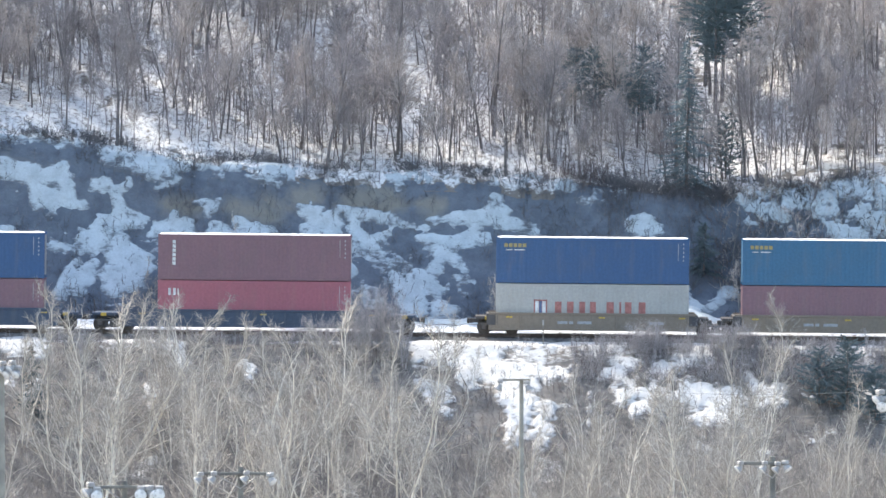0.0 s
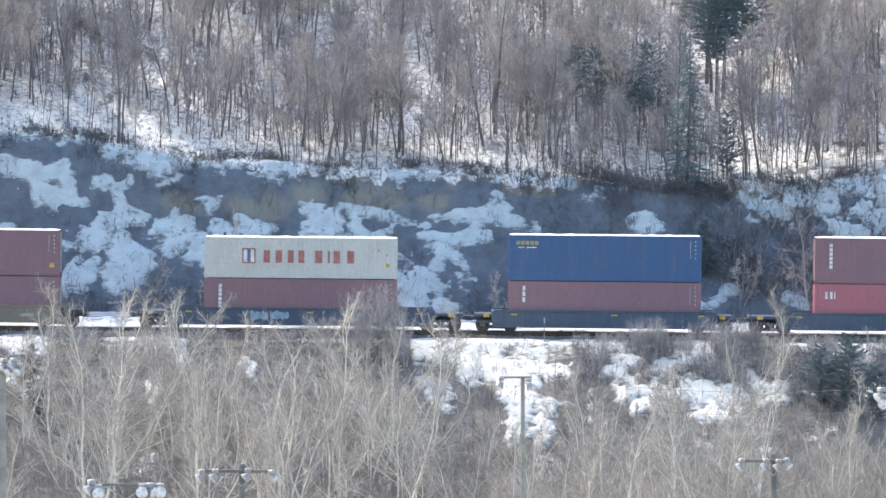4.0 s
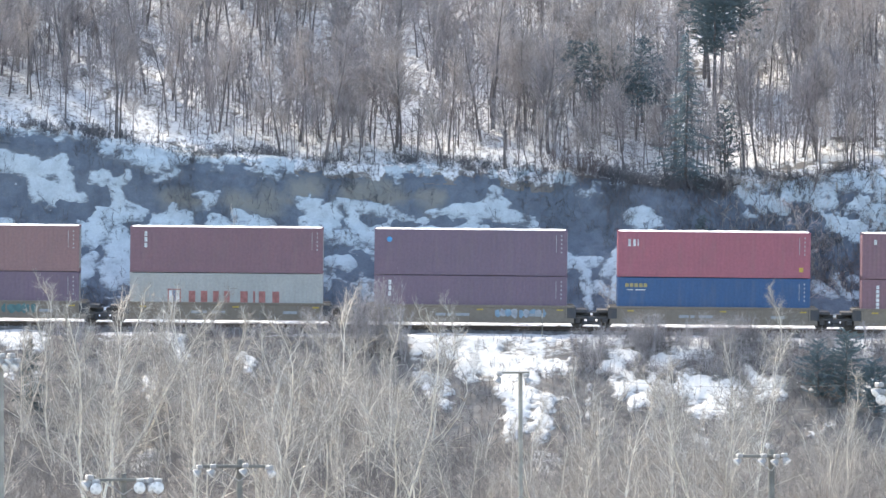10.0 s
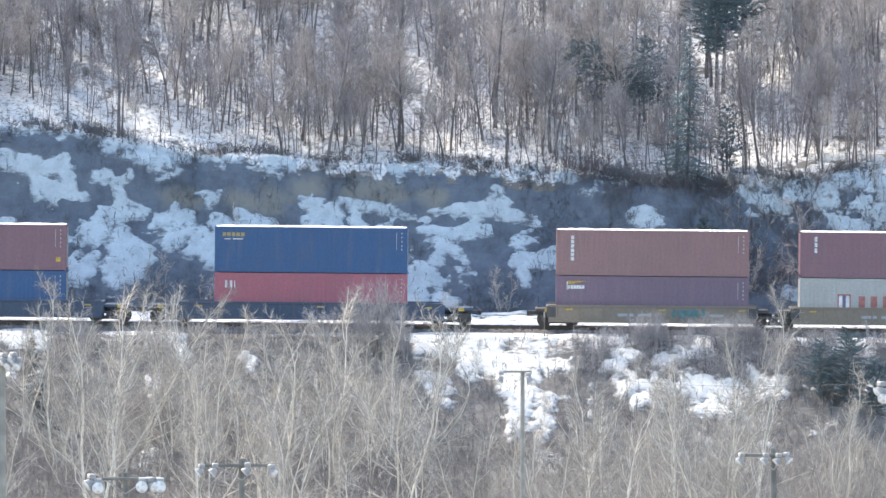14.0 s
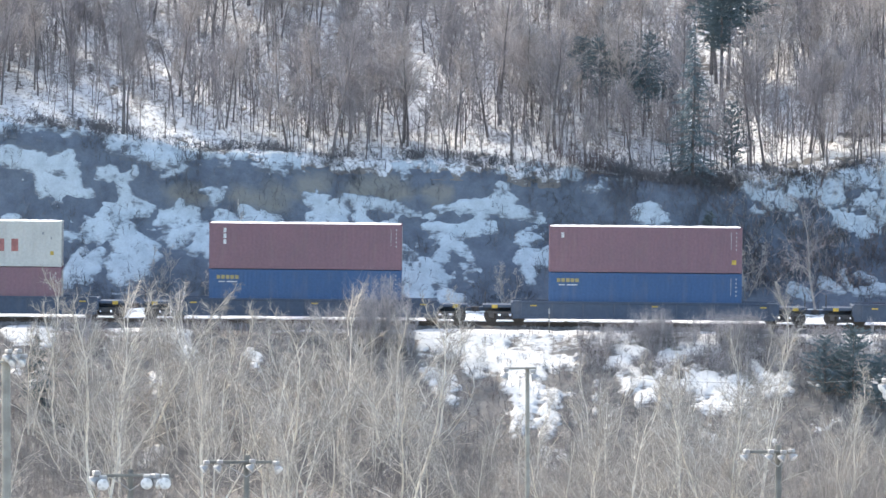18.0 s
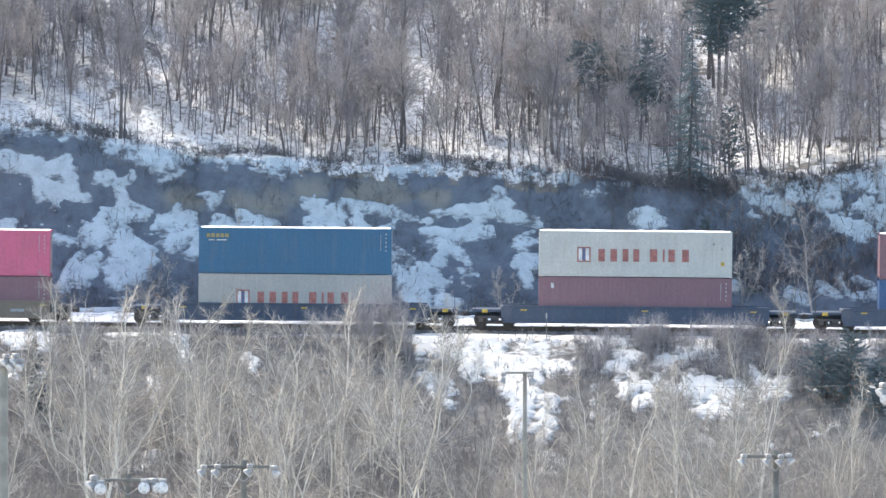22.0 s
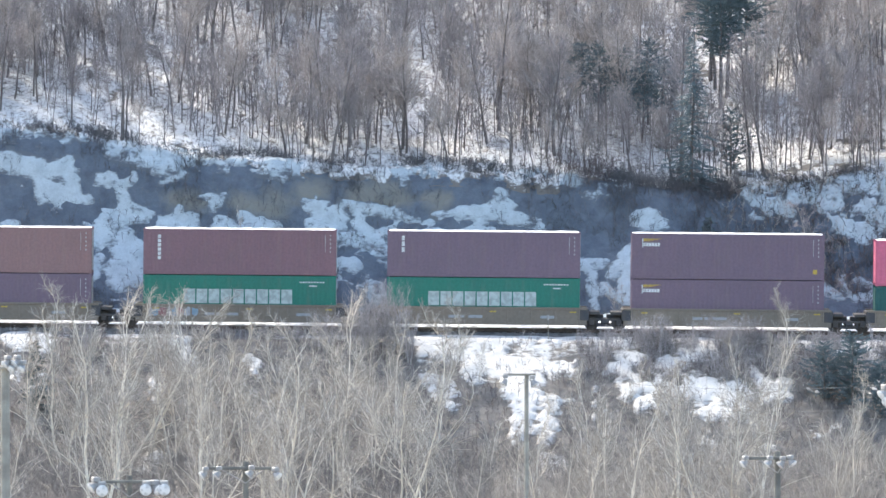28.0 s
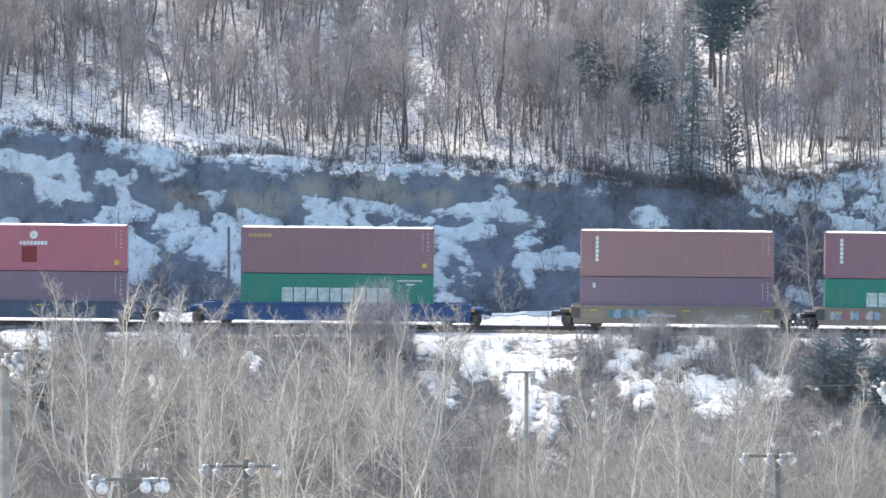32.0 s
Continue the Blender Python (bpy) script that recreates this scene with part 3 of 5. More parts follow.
def stem(r, limbs, p, d, length, r0, r1, parts, bend, sides, lift=0.0):
    pts = [p.copy()]
    for k in range(parts):
        d = (d + Vector((r.uniform(-bend, bend), r.uniform(-bend, bend), r.uniform(-bend, bend) * 0.4 + lift))).normalized()
        pts.append(pts[-1] + d * (length / parts))
    limbs.path(pts, r0, r1, sides)
    return pts, d


def along(pts, u):
    k = min(int(u * (len(pts) - 1)), len(pts) - 2)
    w = u * (len(pts) - 1) - k
    return pts[k].lerp(pts[k + 1], w), (pts[k + 1] - pts[k]).normalized()


def bare_tree(seed, height, girth, start, first, second, third, reach, lean=0.04, angle=(0.55, 0.95), thin=0.008, stems=1, simple=False):
    """The meshes of a bare tree: its stems and one crown."""
    r = random.Random(seed)
    crown, trunks = Limbs(), []
    turn = r.uniform(0, 6.28)
    for n in range(stems):
        trunk = Limbs()
        a = turn + 6.28 * n / stems
        out = lean * (r.uniform(0.5, 1.2) if stems > 1 else r.uniform(0, 1))
        tall = height * (1 if n == 0 else r.uniform(0.7, 0.95))
        pts, d = stem(r, trunk, Vector((0.06 * math.cos(a) * (stems > 1), 0.06 * math.sin(a) * (stems > 1), -0.3)), Vector((math.cos(a) * out, math.sin(a) * out, 1)), tall * 0.97, girth, girth * 0.14, 9, 0.13, 5, 0.06)
        trunks.append(trunk.mesh("trunk"))
        for i in range(first // stems):
            u = start + (0.98 - start) * ((i + r.random()) / (first // stems))
            p, pd = along(pts, u)
            size = tall * reach * (1.15 - 0.85 * ((u - start) / (1 - start))) * r.uniform(0.6, 1.2)
            bp, bd = stem(r, crown, p, swing(r, pd, r.uniform(*angle)), size, max(girth * (1.05 - u) * 0.36, thin * 1.6), thin * 1.1, 3, 0.16, 3, 0.14)
            for j in range(second):
                q, qd = along(bp, 0.2 + 0.8 * (j + r.random()) / second)
                s2 = size * r.uniform(0.25, 0.5)
                if simple:
                    tp = [q, q + swing(r, qd, r.uniform(0.4, 0.9)) * s2]
                    crown.limb(tp[0], tp[1], thin * 1.5, 0, 3)
                else:
                    tp, td = stem(r, crown, q, swing(r, qd, r.uniform(0.4, 0.9)), s2, thin * 1.5, thin * 0.9, 2, 0.2, 3, 0.12)
                for k in range(third):
                    a_, ad = along(tp, 0.1 + 0.9 * (k + r.random()) / third)
                    crown.limb(a_, a_ + swing(r, ad, r.uniform(0.3, 0.8)) * s2 * r.uniform(0.4, 0.85), thin * 0.95, 0, 3)
    return trunks, crown.mesh("crown")


def tree_model(name, seed, bark, twig, label, group, **kw):
    trunks, c = bare_tree(seed, **kw)
    root = thing(name, Matrix(), label, "tree", group)
    for t in trunks:
        part("trunk", t, bark, root)
    part("crown", c, twig, root)
    return root


def ground_at(x, y):
    return float(terrain(x, y))


def place_on_ground(x, y, turn, scale, sink=0.1):
    return Matrix.Translation((x, y, ground_at(x, y) - sink)) @ Matrix.Rotation(turn, 4, "Z") @ Matrix.Diagonal((scale, scale, scale, 1))


def settle(root, m):
    root.matrix_basis = m
    return root


def level_of(x, y, z):
    """The direction in which a place is seen: sideways and downwards, in units of STEP."""
    d = 458 + y
    return 784 + 12818 * x / d, 441 + (math.degrees(math.atan((EYE[2] - z) / d)) - 2) * 223.7


# openings between the hillside crowns through which the snow shows: direction, level, half width, half height
GLADES = [(85, 30, 26, 34), (270, 80, 26, 45), (425, 45, 36, 24), (562, 62, 28, 36), (735, 120, 22, 85), (1270, 145, 36, 42), (1375, 172, 30, 20), (475, 135, 22, 26),
          (825, 108, 28, 16), (150, 50, 20, 25), (1005, 195, 14, 16), (1135, 112, 22, 14), (30, 165, 40, 30), (345, 70, 16, 30), (1275, 50, 55, 50), (1225, 150, 22, 110), (640, 20, 20, 20), (195, 25, 18, 22)]


def hill_trees():
    r = random.Random(5)
    kinds = []
    for k in range(14):
        tan = k % 2
        kinds.append(tree_model("bare_tree", 100 + k, BARK, TWIG if tan else GREY_TWIG, "slender bare %s tree rooted in hillside snow" % ("tan-twigged" if tan else "grey-brown"), "bare trees on the hillside",
                                height=r.uniform(7.4, 9.6), girth=r.uniform(0.085, 0.14), start=r.uniform(0.33, 0.48), first=36, second=7, third=6, reach=r.uniform(0.24, 0.34), thin=0.0115, lean=0.12, angle=(0.35, 1.05), simple=True))
    used = set()
    spots = []
    tries = 0
    while len(spots) < 298 and tries < 30000:
        tries += 1
        x, y = r.uniform(-36, 36), 15.3 + 38 * r.random() ** 1.15
        if rough_noise(x, y, 7, 6) < -0.2 and r.random() < 0.8:
            continue
        gap = 0.6 + 0.025 * (y - 15)
        if any((x - a) ** 2 + (y - b) ** 2 < gap * gap for a, b in spots):
            continue
        g = ground_at(x, y)
        b0, l0 = level_of(x, y, g + 2.2)
        l1 = level_of(x, y, g + 8)[1]
        if any(abs(b0 - gx) < gw and l1 < gl + 0.6 * gh and l0 > gl - 0.6 * gh for gx, gl, gw, gh in GLADES) and r.random() < 0.85:
            continue
        spots.append((x, y))
    for x, y in spots:
        small = 0.5 + 0.5 * r.random() if y < 17.5 else 0.72 + 0.4 * r.random()
        warm = 0.75 if (x > 4 and y > 20) or x > 20 else 0.35
        k = 2 * r.randrange(7) + (r.random() < warm)
        m = place_on_ground(x, y, r.uniform(0, 6.28), small)
        if k in used:
            copy_thing(kinds[k], m)
        else:
            used.add(k)
            settle(kinds[k], m)
    for k, ob in enumerate(kinds):
        if k not in used:
            settle(ob, place_on_ground(-30 + 4 * k, 53, 0, 1))


hill_trees()


def open_hill(x, y, r):
    """Whether a sapling may stand here: not in the openings between the crowns."""
    b0, l0 = level_of(x, y, ground_at(x, y) + 2)
    # few young stems under the tall trunks of the western edge
    if x < -16 and y < 24 and r.random() < 0.5:
        return False
    return not any(abs(b0 - gx) < gw and abs(l0 - gl) < gh + 10 for gx, gl, gw, gh in GLADES)


def young_woods(name, label, seed, count, area, sizes, mat):
    """Many young trees grown together, none of which stands out."""
    r = random.Random(seed)
    g = Limbs()
    done = 0
    while done < count:
        x, y = r.uniform(area[0], area[1]), r.uniform(area[2], area[3])
        if not open_hill(x, y, r) or rough_noise(x, y, 6, seed) < -0.15:
            continue
        done += 1
        h = r.uniform(*sizes)
        pts, _ = stem(r, g, Vector((x, y, ground_at(x, y) - 0.2)), Vector((r.uniform(-0.1, 0.1), r.uniform(-0.1, 0.1), 1)), h, 0.008 * h + 0.01, 0.012, 6, 0.1, 4, 0.05)
        for i in range(22):
            u = 0.3 + 0.68 * (i + r.random()) / 22
            p, pd = along(pts, u)
            size = h * 0.3 * (1.15 - 0.8 * u) * r.uniform(0.6, 1.2)
            bp, _ = stem(r, g, p, swing(r, pd, r.uniform(0.35, 1.0)), size, 0.016, 0.01, 2, 0.16, 3, 0.14)
            for j in range(8):
                q, qd = along(bp, 0.15 + 0.85 * (j + r.random()) / 8)
                g.limb(q, q + swing(r, qd, r.uniform(0.35, 0.95)) * size * r.uniform(0.25, 0.6), 0.0125, 0, 3)
    return tagged(part(name, g.mesh(name), mat), label, "woods", kind="stuff")


def thicket(name, label, seed, count, area, height, mat, thin=0.008, forks=3, mask=None, lean=0.45):
    """Low brush: many upright stalks with a few side twigs."""
    r = random.Random(seed)
    g = Limbs()
    done = 0
    while done < count:
        x, y = r.uniform(area[0], area[1]), r.uniform(area[2], area[3])
        if mask and not mask(x, y, r):
            done += 0.02
            continue
        done += 1
        z = ground_at(x, y)
        h = height * r.uniform(0.45, 1.1)
        d = swing(r, Vector((0, 0, 1)), r.uniform(0, lean))
        p, q = Vector((x, y, z - 0.05)), Vector((x, y, z)) + d * h
        g.limb(p, q, thin * 1.3, thin * 0.5, 3)
        for k in range(forks):
            a_ = p.lerp(q, r.uniform(0.25, 0.95))
            g.limb(a_, a_ + swing(r, d, r.uniform(0.35, 1.2)) * h * r.uniform(0.2, 0.5), thin * 0.9, 0, 3)
    return tagged(part(name, g.mesh(name), mat), label, "brush", kind="stuff")


young_woods("young_woods", "grey-brown young woods on a snowy hillside", 51, 280, (-36, 36, 16.5, 40), (3.5, 6.0), GREY_TWIG)
young_woods("upper_woods", "tan bare woods high on a snowy hillside", 52, 150, (-36, 36, 28, 55), (5, 8), TWIG)
thicket("hillside_brush", "thin brown undergrowth between hillside trees", 21, 3600, (-36, 36, 14.6, 40), 1.1, BRUSH, 0.009, 4, None, 0.9)
thicket("hillside_saplings", "thin bare brown saplings between hillside trees", 24, 2400, (-36, 36, 16, 54), 3.6, GREY_TWIG, 0.0105, 14, open_hill, 0.4)
thicket("far_saplings", "bare brown saplings high on a wooded hillside", 27, 900, (-36, 36, 28, 56), 6.0, TWIG, 0.012, 16, open_hill, 0.35)
thicket("pole_stage_trees", "thin dark young trunks on a snowy hillside", 28, 480, (-36, 36, 15.4, 38), 4.6, BARK, 0.03, 5, open_hill, 0.14)
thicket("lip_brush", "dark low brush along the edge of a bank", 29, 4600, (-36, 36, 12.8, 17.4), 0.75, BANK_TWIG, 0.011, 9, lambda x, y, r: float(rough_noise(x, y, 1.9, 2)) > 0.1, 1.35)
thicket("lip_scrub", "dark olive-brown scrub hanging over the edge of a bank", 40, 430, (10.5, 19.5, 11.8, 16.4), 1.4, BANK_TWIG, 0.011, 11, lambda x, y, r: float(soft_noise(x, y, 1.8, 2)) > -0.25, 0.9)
thicket("outlying_woods", "bare brown woods along a hillside", 30, 1500, (-150, 150, 17, 80), 8.0, TWIG, 0.04, 9, lambda x, y, r: abs(x) > 37 or y > 56, 0.2)
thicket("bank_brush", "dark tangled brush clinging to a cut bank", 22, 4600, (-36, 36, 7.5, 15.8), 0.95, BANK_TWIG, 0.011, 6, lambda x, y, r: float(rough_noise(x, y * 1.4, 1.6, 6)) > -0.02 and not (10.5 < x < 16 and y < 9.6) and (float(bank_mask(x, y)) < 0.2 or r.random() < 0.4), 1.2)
thicket("trackside_brush", "dark purplish brush at the edge of the track bench", 25, 3600, (8, 34, -10, -5.6), 1.0, FINE, 0.009, 6, lambda x, y, r: float(fore_mask(x, y)) < 0.25, 0.8)
thicket("trackside_scrub", "tall fine grey-brown scrub before the track", 31, 420, (10.6, 19.5, -7.4, -5.5), 1.75, FINE, 0.007, 11, lambda x, y, r: float(soft_noise(x, y, 1.6, 3)) > -0.35, 0.4)
thicket("verge_scrub", "fine grey-brown scrub along the track edge", 32, 800, (-33, 33, -6.6, -5.4), 1.0, FINE, 0.0085, 9, lambda x, y, r: float(soft_noise(x, y, 2.6, 1)) > 0.1, 0.5)
thicket("tall_scrub", "tall dense purplish scrub before the track", 34, 95, (-5.9, -2.5, -8.4, -6.2), 3.8, FINE, 0.007, 24, None, 0.3)
thicket("dense_scrub", "dense purplish scrub before the track", 35, 190, (-8.6, -2.7, -7.8, -5.8), 2.0, FINE, 0.007, 14, None, 0.4)
thicket("bank_shrubs", "pale dry shrubs caught in snow on a bank", 36, 1100, (18.0, 34, 9.8, 15.4), 1.1, PALE_TWIG, 0.009, 9, lambda x, y, r: float(soft_noise(x, y, 1.8, 5)) > -0.3, 1.2)
thicket("bank_tangle", "dark tangled brush caught in snow on a bank", 39, 1700, (17.5, 34, 9.8, 15.8), 0.9, BRUSH, 0.012, 9, lambda x, y, r: float(soft_noise(x, y, 1.4, 3)) > -0.1, 1.35)
thicket("lip_shrubs", "dark upright shrubs on the edge of a bank", 37, 110, (1, 13, 14.4, 16.2), 2.1, BRUSH, 0.011, 14, lambda x, y, r: float(soft_noise(x, y, 2.4, 2)) > -0.1, 0.7)
thicket("embankment_grass", "pale dry stalks on a railway embankment", 38, 900, (3, 33, -21, -8), 0.8, PALE_TWIG, 0.008, 5, lambda x, y, r: float(soft_noise(x, y, 2.2, 4)) > -0.3, 0.7)
thicket("valley_brush", "grey-brown thicket on the valley floor", 26, 3800, (-33, 33, -46, -17), 2.4, VALLEY, 0.01, 10, lambda x, y, r: float(soft_noise(x, y, 4.5, 2)) > -0.3, 1.0)
thicket("valley_fuzz", "pale fine-twigged thicket on the valley floor", 41, 2400, (2, 33, -60, -22), 2.6, PALE_TWIG, 0.008, 12, lambda x, y, r: float(soft_noise(x, y, 3.5, 1)) > -0.35, 0.7)
thicket("near_brush", "low grey-brown brush on the valley floor", 33, 3000, (-33, 33, -62, -34), 1.9, VALLEY, 0.01, 9, lambda x, y, r: float(soft_noise(x, y, 5.0, 4)) > -0.3, 1.0)
thicket("embankment_brush", "purplish brown brush on a railway embankment", 23, 6000, (-34, 34, -20, -6.0), 1.0, BRUSH, 0.01, 5,
        lambda x, y, r: float(fore_mask(x, y)) < 0.0 or r.random() < 0.1, 1.0)


def limby_tree(seed, height, girth, stems, limbs, second, third, thin, lift=0.1):
    """A spreading bare tree: a few stems with long curved limbs that end in fine twigs."""
    r = random.Random(seed)
    crown, trunks, arms = Limbs(), [], Limbs()
    turn = r.uniform(0, 6.28)
    for n in range(stems):
        trunk = Limbs()
        a = turn + 6.28 * n / stems + r.uniform(-0.4, 0.4)
        out = r.uniform(0.12, 0.5) if stems > 1 else r.uniform(0, 0.15)
        tall = height * (1 if n == 0 else r.uniform(0.72, 0.98))
        off = 0.07 if stems > 1 else 0
        pts, d = stem(r, trunk, Vector((off * math.cos(a), off * math.sin(a), -0.3)), Vector((math.cos(a) * out, math.sin(a) * out, 1)), tall * 1.04, girth, girth * 0.12, 12, 0.24, 5, 0.07)
        trunks.append(trunk.mesh("trunk"))
        for i in range(limbs):
            u = 0.14 + 0.8 * ((i + r.random()) / limbs)
            p, pd = along(pts, u)
            size = tall * (0.46 - 0.34 * u) * r.uniform(0.65, 1.15)
            bp, bd = stem(r, arms, p, swing(r, pd, r.uniform(0.5, 1.05) * (1.1 - 0.55 * u)), size, max(girth * (1.02 - u) * 0.44, thin * 2.0), thin * 1.2, 7, 0.42, 3, lift)
            for j in range(second):
                v = 0.15 + 0.85 * (j + r.random()) / second
                q, qd = along(bp, v)
                s2 = size * r.uniform(0.14, 0.32) * (1.15 - 0.5 * v) + 0.14
                tp, td = stem(r, crown, q, swing(r, qd, r.uniform(0.6, 1.25)), s2, thin * 1.4, thin * 0.8, 2, 0.3, 3, 0.1)
                for k in range(third):
                    a_, ad = along(tp, 0.1 + 0.9 * (k + r.random()) / third)
                    crown.limb(a_, a_ + swing(r, ad, r.uniform(0.5, 1.25)) * s2 * r.uniform(0.35, 0.75), thin * 0.85, 0, 3)
    # limbs first, fine twigs after them, in one crown
    arms.thick = len(arms.f)
    shift = len(arms.v)
    arms.v += crown.v
    arms.f += [tuple(i + shift for i in f) for f in crown.f]
    return trunks, arms.mesh("crown")


def grown(name, meshes, bark, twig, label, group, category="tree"):
    trunks, crown = meshes[:2]
    root = thing(name, Matrix(), label, category, group)
    for t in trunks:
        part("trunk", t, bark, root)
    crown.materials.append(bark)
    crown.materials.append(twig)
    if not any(p.material_index for p in crown.polygons):
        crown.materials.pop(index=0)
    part("crown", crown, twig, root)
    return root


def fore_trees():
    """Pale bare trees on the valley floor and up the embankment."""
    r = random.Random(8)
    kinds = []
    for k, stems in enumerate((2, 3, 1, 2, 3, 1, 2, 2)):
        kinds.append(grown("bare_poplar", limby_tree(300 + k, 9.0, r.uniform(0.05, 0.075), stems, (24, 15, 12)[stems - 1], 13, 5, 0.0082), PALE_BARK, PALE_TWIG,
                           "pale grey bare young tree in a valley thicket", "bare trees below the embankment"))
    bearings = [-60, 0, 60, 150, 250, 400, 600, 720, 780, 900, 1000, 1080, 1200, 1320, 1400, 1480, 1640]
    top = [570, 565, 560, 575, 600, 615, 595, 610, 700, 740, 720, 680, 690, 670, 710, 745, 740]
    # single trees that stand up before the train: direction, top, distance behind the valley edge
    places = [(42, 492, -16), (160, 508, -18), (205, 535, -22), (100, 560, -24), (250, 545, -17), (812, 532, -9), (840, 540, -10), (790, 560, -9), (1348, 505, -9), (1382, 512, -9), (620, 560, -14), (700, 575, -12),
              (500, 590, -20), (420, 575, -13), (1125, 590, -11), (1475, 690, -40),
              (300, 600, -20), (345, 590, -26), (378, 605, -18), (1240, 650, -18), (1310, 640, -22), (1060, 670, -24), (960, 690, -20), (740, 640, -24), (700, 615, -18), (800, 690, -30), (860, 735, -26), (660, 600, -15), (575, 600, -16), (520, 610, -14)]
    used = set()
    for n_ in range(118):
        if n_ < len(places):
            bearing, crest, y = places[n_]
        else:
            y = -r.uniform(17, 85)
            bearing = r.uniform(-60, 1628) if n_ % 2 else r.uniform(1000, 1628)
            if 820 < bearing < 1050 and r.random() < 0.35:
                continue
            crest = np.interp(bearing, bearings, top) + (190 if n_ % 3 else 110) * r.random() ** 1.5
        dist = 458 + y
        x = (bearing - 784) / 12818 * dist
        z_top = EYE[2] - dist * math.tan(radians(2.0 + (crest - 441) / 223.7))
        base = ground_at(x, y)
        scale = min(max((z_top - base) / 8.7, 0.3), 1.25)
        k = r.choice((2, 5)) if n_ < len(places) and y > -15 else r.randrange(len(kinds))
        m = place_on_ground(x, y, r.uniform(0, 6.28), scale)
        if k in used:
            copy_thing(kinds[k], m)
        else:
            used.add(k)
            settle(kinds[k], m)


fore_trees()


def lone_growth():
    """Single shrubs and small trees close to the track."""
    birch = grown("birch", bare_tree(41, height=8.6, girth=0.05, start=0.45, first=22, second=4, third=4, reach=0.09, thin=0.009), PALE_BARK, PALE_TWIG, "thin pale birch at the foot of a snowy bank", "")
    settle(birch, place_on_ground(-12.75, 6.9, 0.3, 0.91))
    ash = grown("bare_tree", limby_tree(47, 8.8, 0.1, 1, 17, 8, 5, 0.0105, -0.06), GREY_BARK, GREY_TWIG, "bare grey tree with drooping limbs beside the track", "")
    settle(ash, place_on_ground(23.6, 6.6, 1.0, 0.98))
    snag = grown("bare_shrub", limby_tree(52, 4.0, 0.05, 3, 7, 6, 4, 0.012), GREY_BARK, PALE_TWIG, "grey dry shrub hanging over a bank", "", "shrub")
    settle(snag, place_on_ground(19.2, 9.6, 0.4, 1))
    copy_thing(snag, place_on_ground(-18.6, 9.3, 2.0, 0.85))
    copy_thing(snag, place_on_ground(3.8, 7.9, 3.0, 0.9))
    copy_thing(snag, place_on_ground(-15.4, 7.6, 1.5, 0.7))
    copy_thing(snag, place_on_ground(11.0, 7.5, 4.5, 0.6))
    fine = grown("bare_shrub", bare_tree(61, height=5.0, girth=0.035, start=0.12, first=30, second=7, third=6, reach=0.42, lean=0.3, angle=(0.25, 0.6), thin=0.0062, stems=6), FINE, FINE,
                 "dense shrub of fine grey twigs before the track", "grey shrubs", "shrub")
    settle(fine, place_on_ground(-3.6, -7.3, 0, 1.0))
    for x, y, s in ((-7.6, -7.6, 0.55), (13.2, -7.2, 0.55), (15.2, -7.6, 0.5), (-5.2, -7.8, 0.7), (-2.4, -8.4, 0.75), (18.1, -7.0, 0.45), (-22.5, -8, 0.5), (9.9, -7.4, 0.4), (26.5, -7.0, 0.42)):
        copy_thing(fine, place_on_ground(x, y, x * 3.1, s))


lone_growth()


def conifer(name, x, y, height, spread_, seed, label, low=0.06, domed=False, dense=1.0):
    """A trunk with many drooping needle sprays: a spire, or a domed crown high on the trunk."""
    r = random.Random(seed)
    root = thing(name, place_on_ground(x, y, r.uniform(0, 6.28), 1), label, "tree", "dark conifers")
    t, g = Limbs(), Limbs()
    stem(r, t, Vector((0, 0, -0.3)), Vector((0, 0, 1)), height * 1.02, 0.016 * height, 0.015, 8, 0.03, 6)
    part("trunk", t.mesh("trunk"), BARK, root)
    n = int((height * 26 + 40) * (1 - 0.5 * low))
    for i in range(n):
        u = low + (0.99 - low) * ((i + r.random()) / n)
        v = (u - low) / (0.99 - low)
        shape = (0.3 + 0.7 * math.sin(math.pi * min(v * 0.9 + 0.1, 1))) if domed else (1 - u) ** 0.85
        size = spread_ * shape * r.uniform(0.35, 1.15) + 0.15
        a_ = r.uniform(0, 6.28)
        d = Vector((math.cos(a_), math.sin(a_), r.uniform(-0.1, 0.6) if domed else r.uniform(-0.5, 0.1)))
        pts, _ = stem(r, g, Vector((0, 0, u * height)), d, size, 0.014, 0.006, 3, 0.14, 3)
        for k in range(int((14 + size * 26) * dense * (2.2 if domed else 1))):
            q, qd = along(pts, r.uniform(0.1, 1))
            e = swing(r, qd, r.uniform(0.4, 1.3))
            e.z += 0.1 if domed else -0.3
            s = (r.uniform(0.06, 0.15) if domed else r.uniform(0.08, 0.22)) * (0.6 + 0.4 * size / spread_)
            w = e.orthogonal().normalized() * s * 0.26
            b = len(g.v)
            g.v += [q - w * 0.3, q + w * 0.3, q + e * s * 0.6 + w, q + e * s, q + e * s * 0.6 - w]
            g.f.append((b, b + 1, b + 2, b + 3, b + 4))
    part("crown", g.mesh("crown"), NEEDLE, root)
    return root


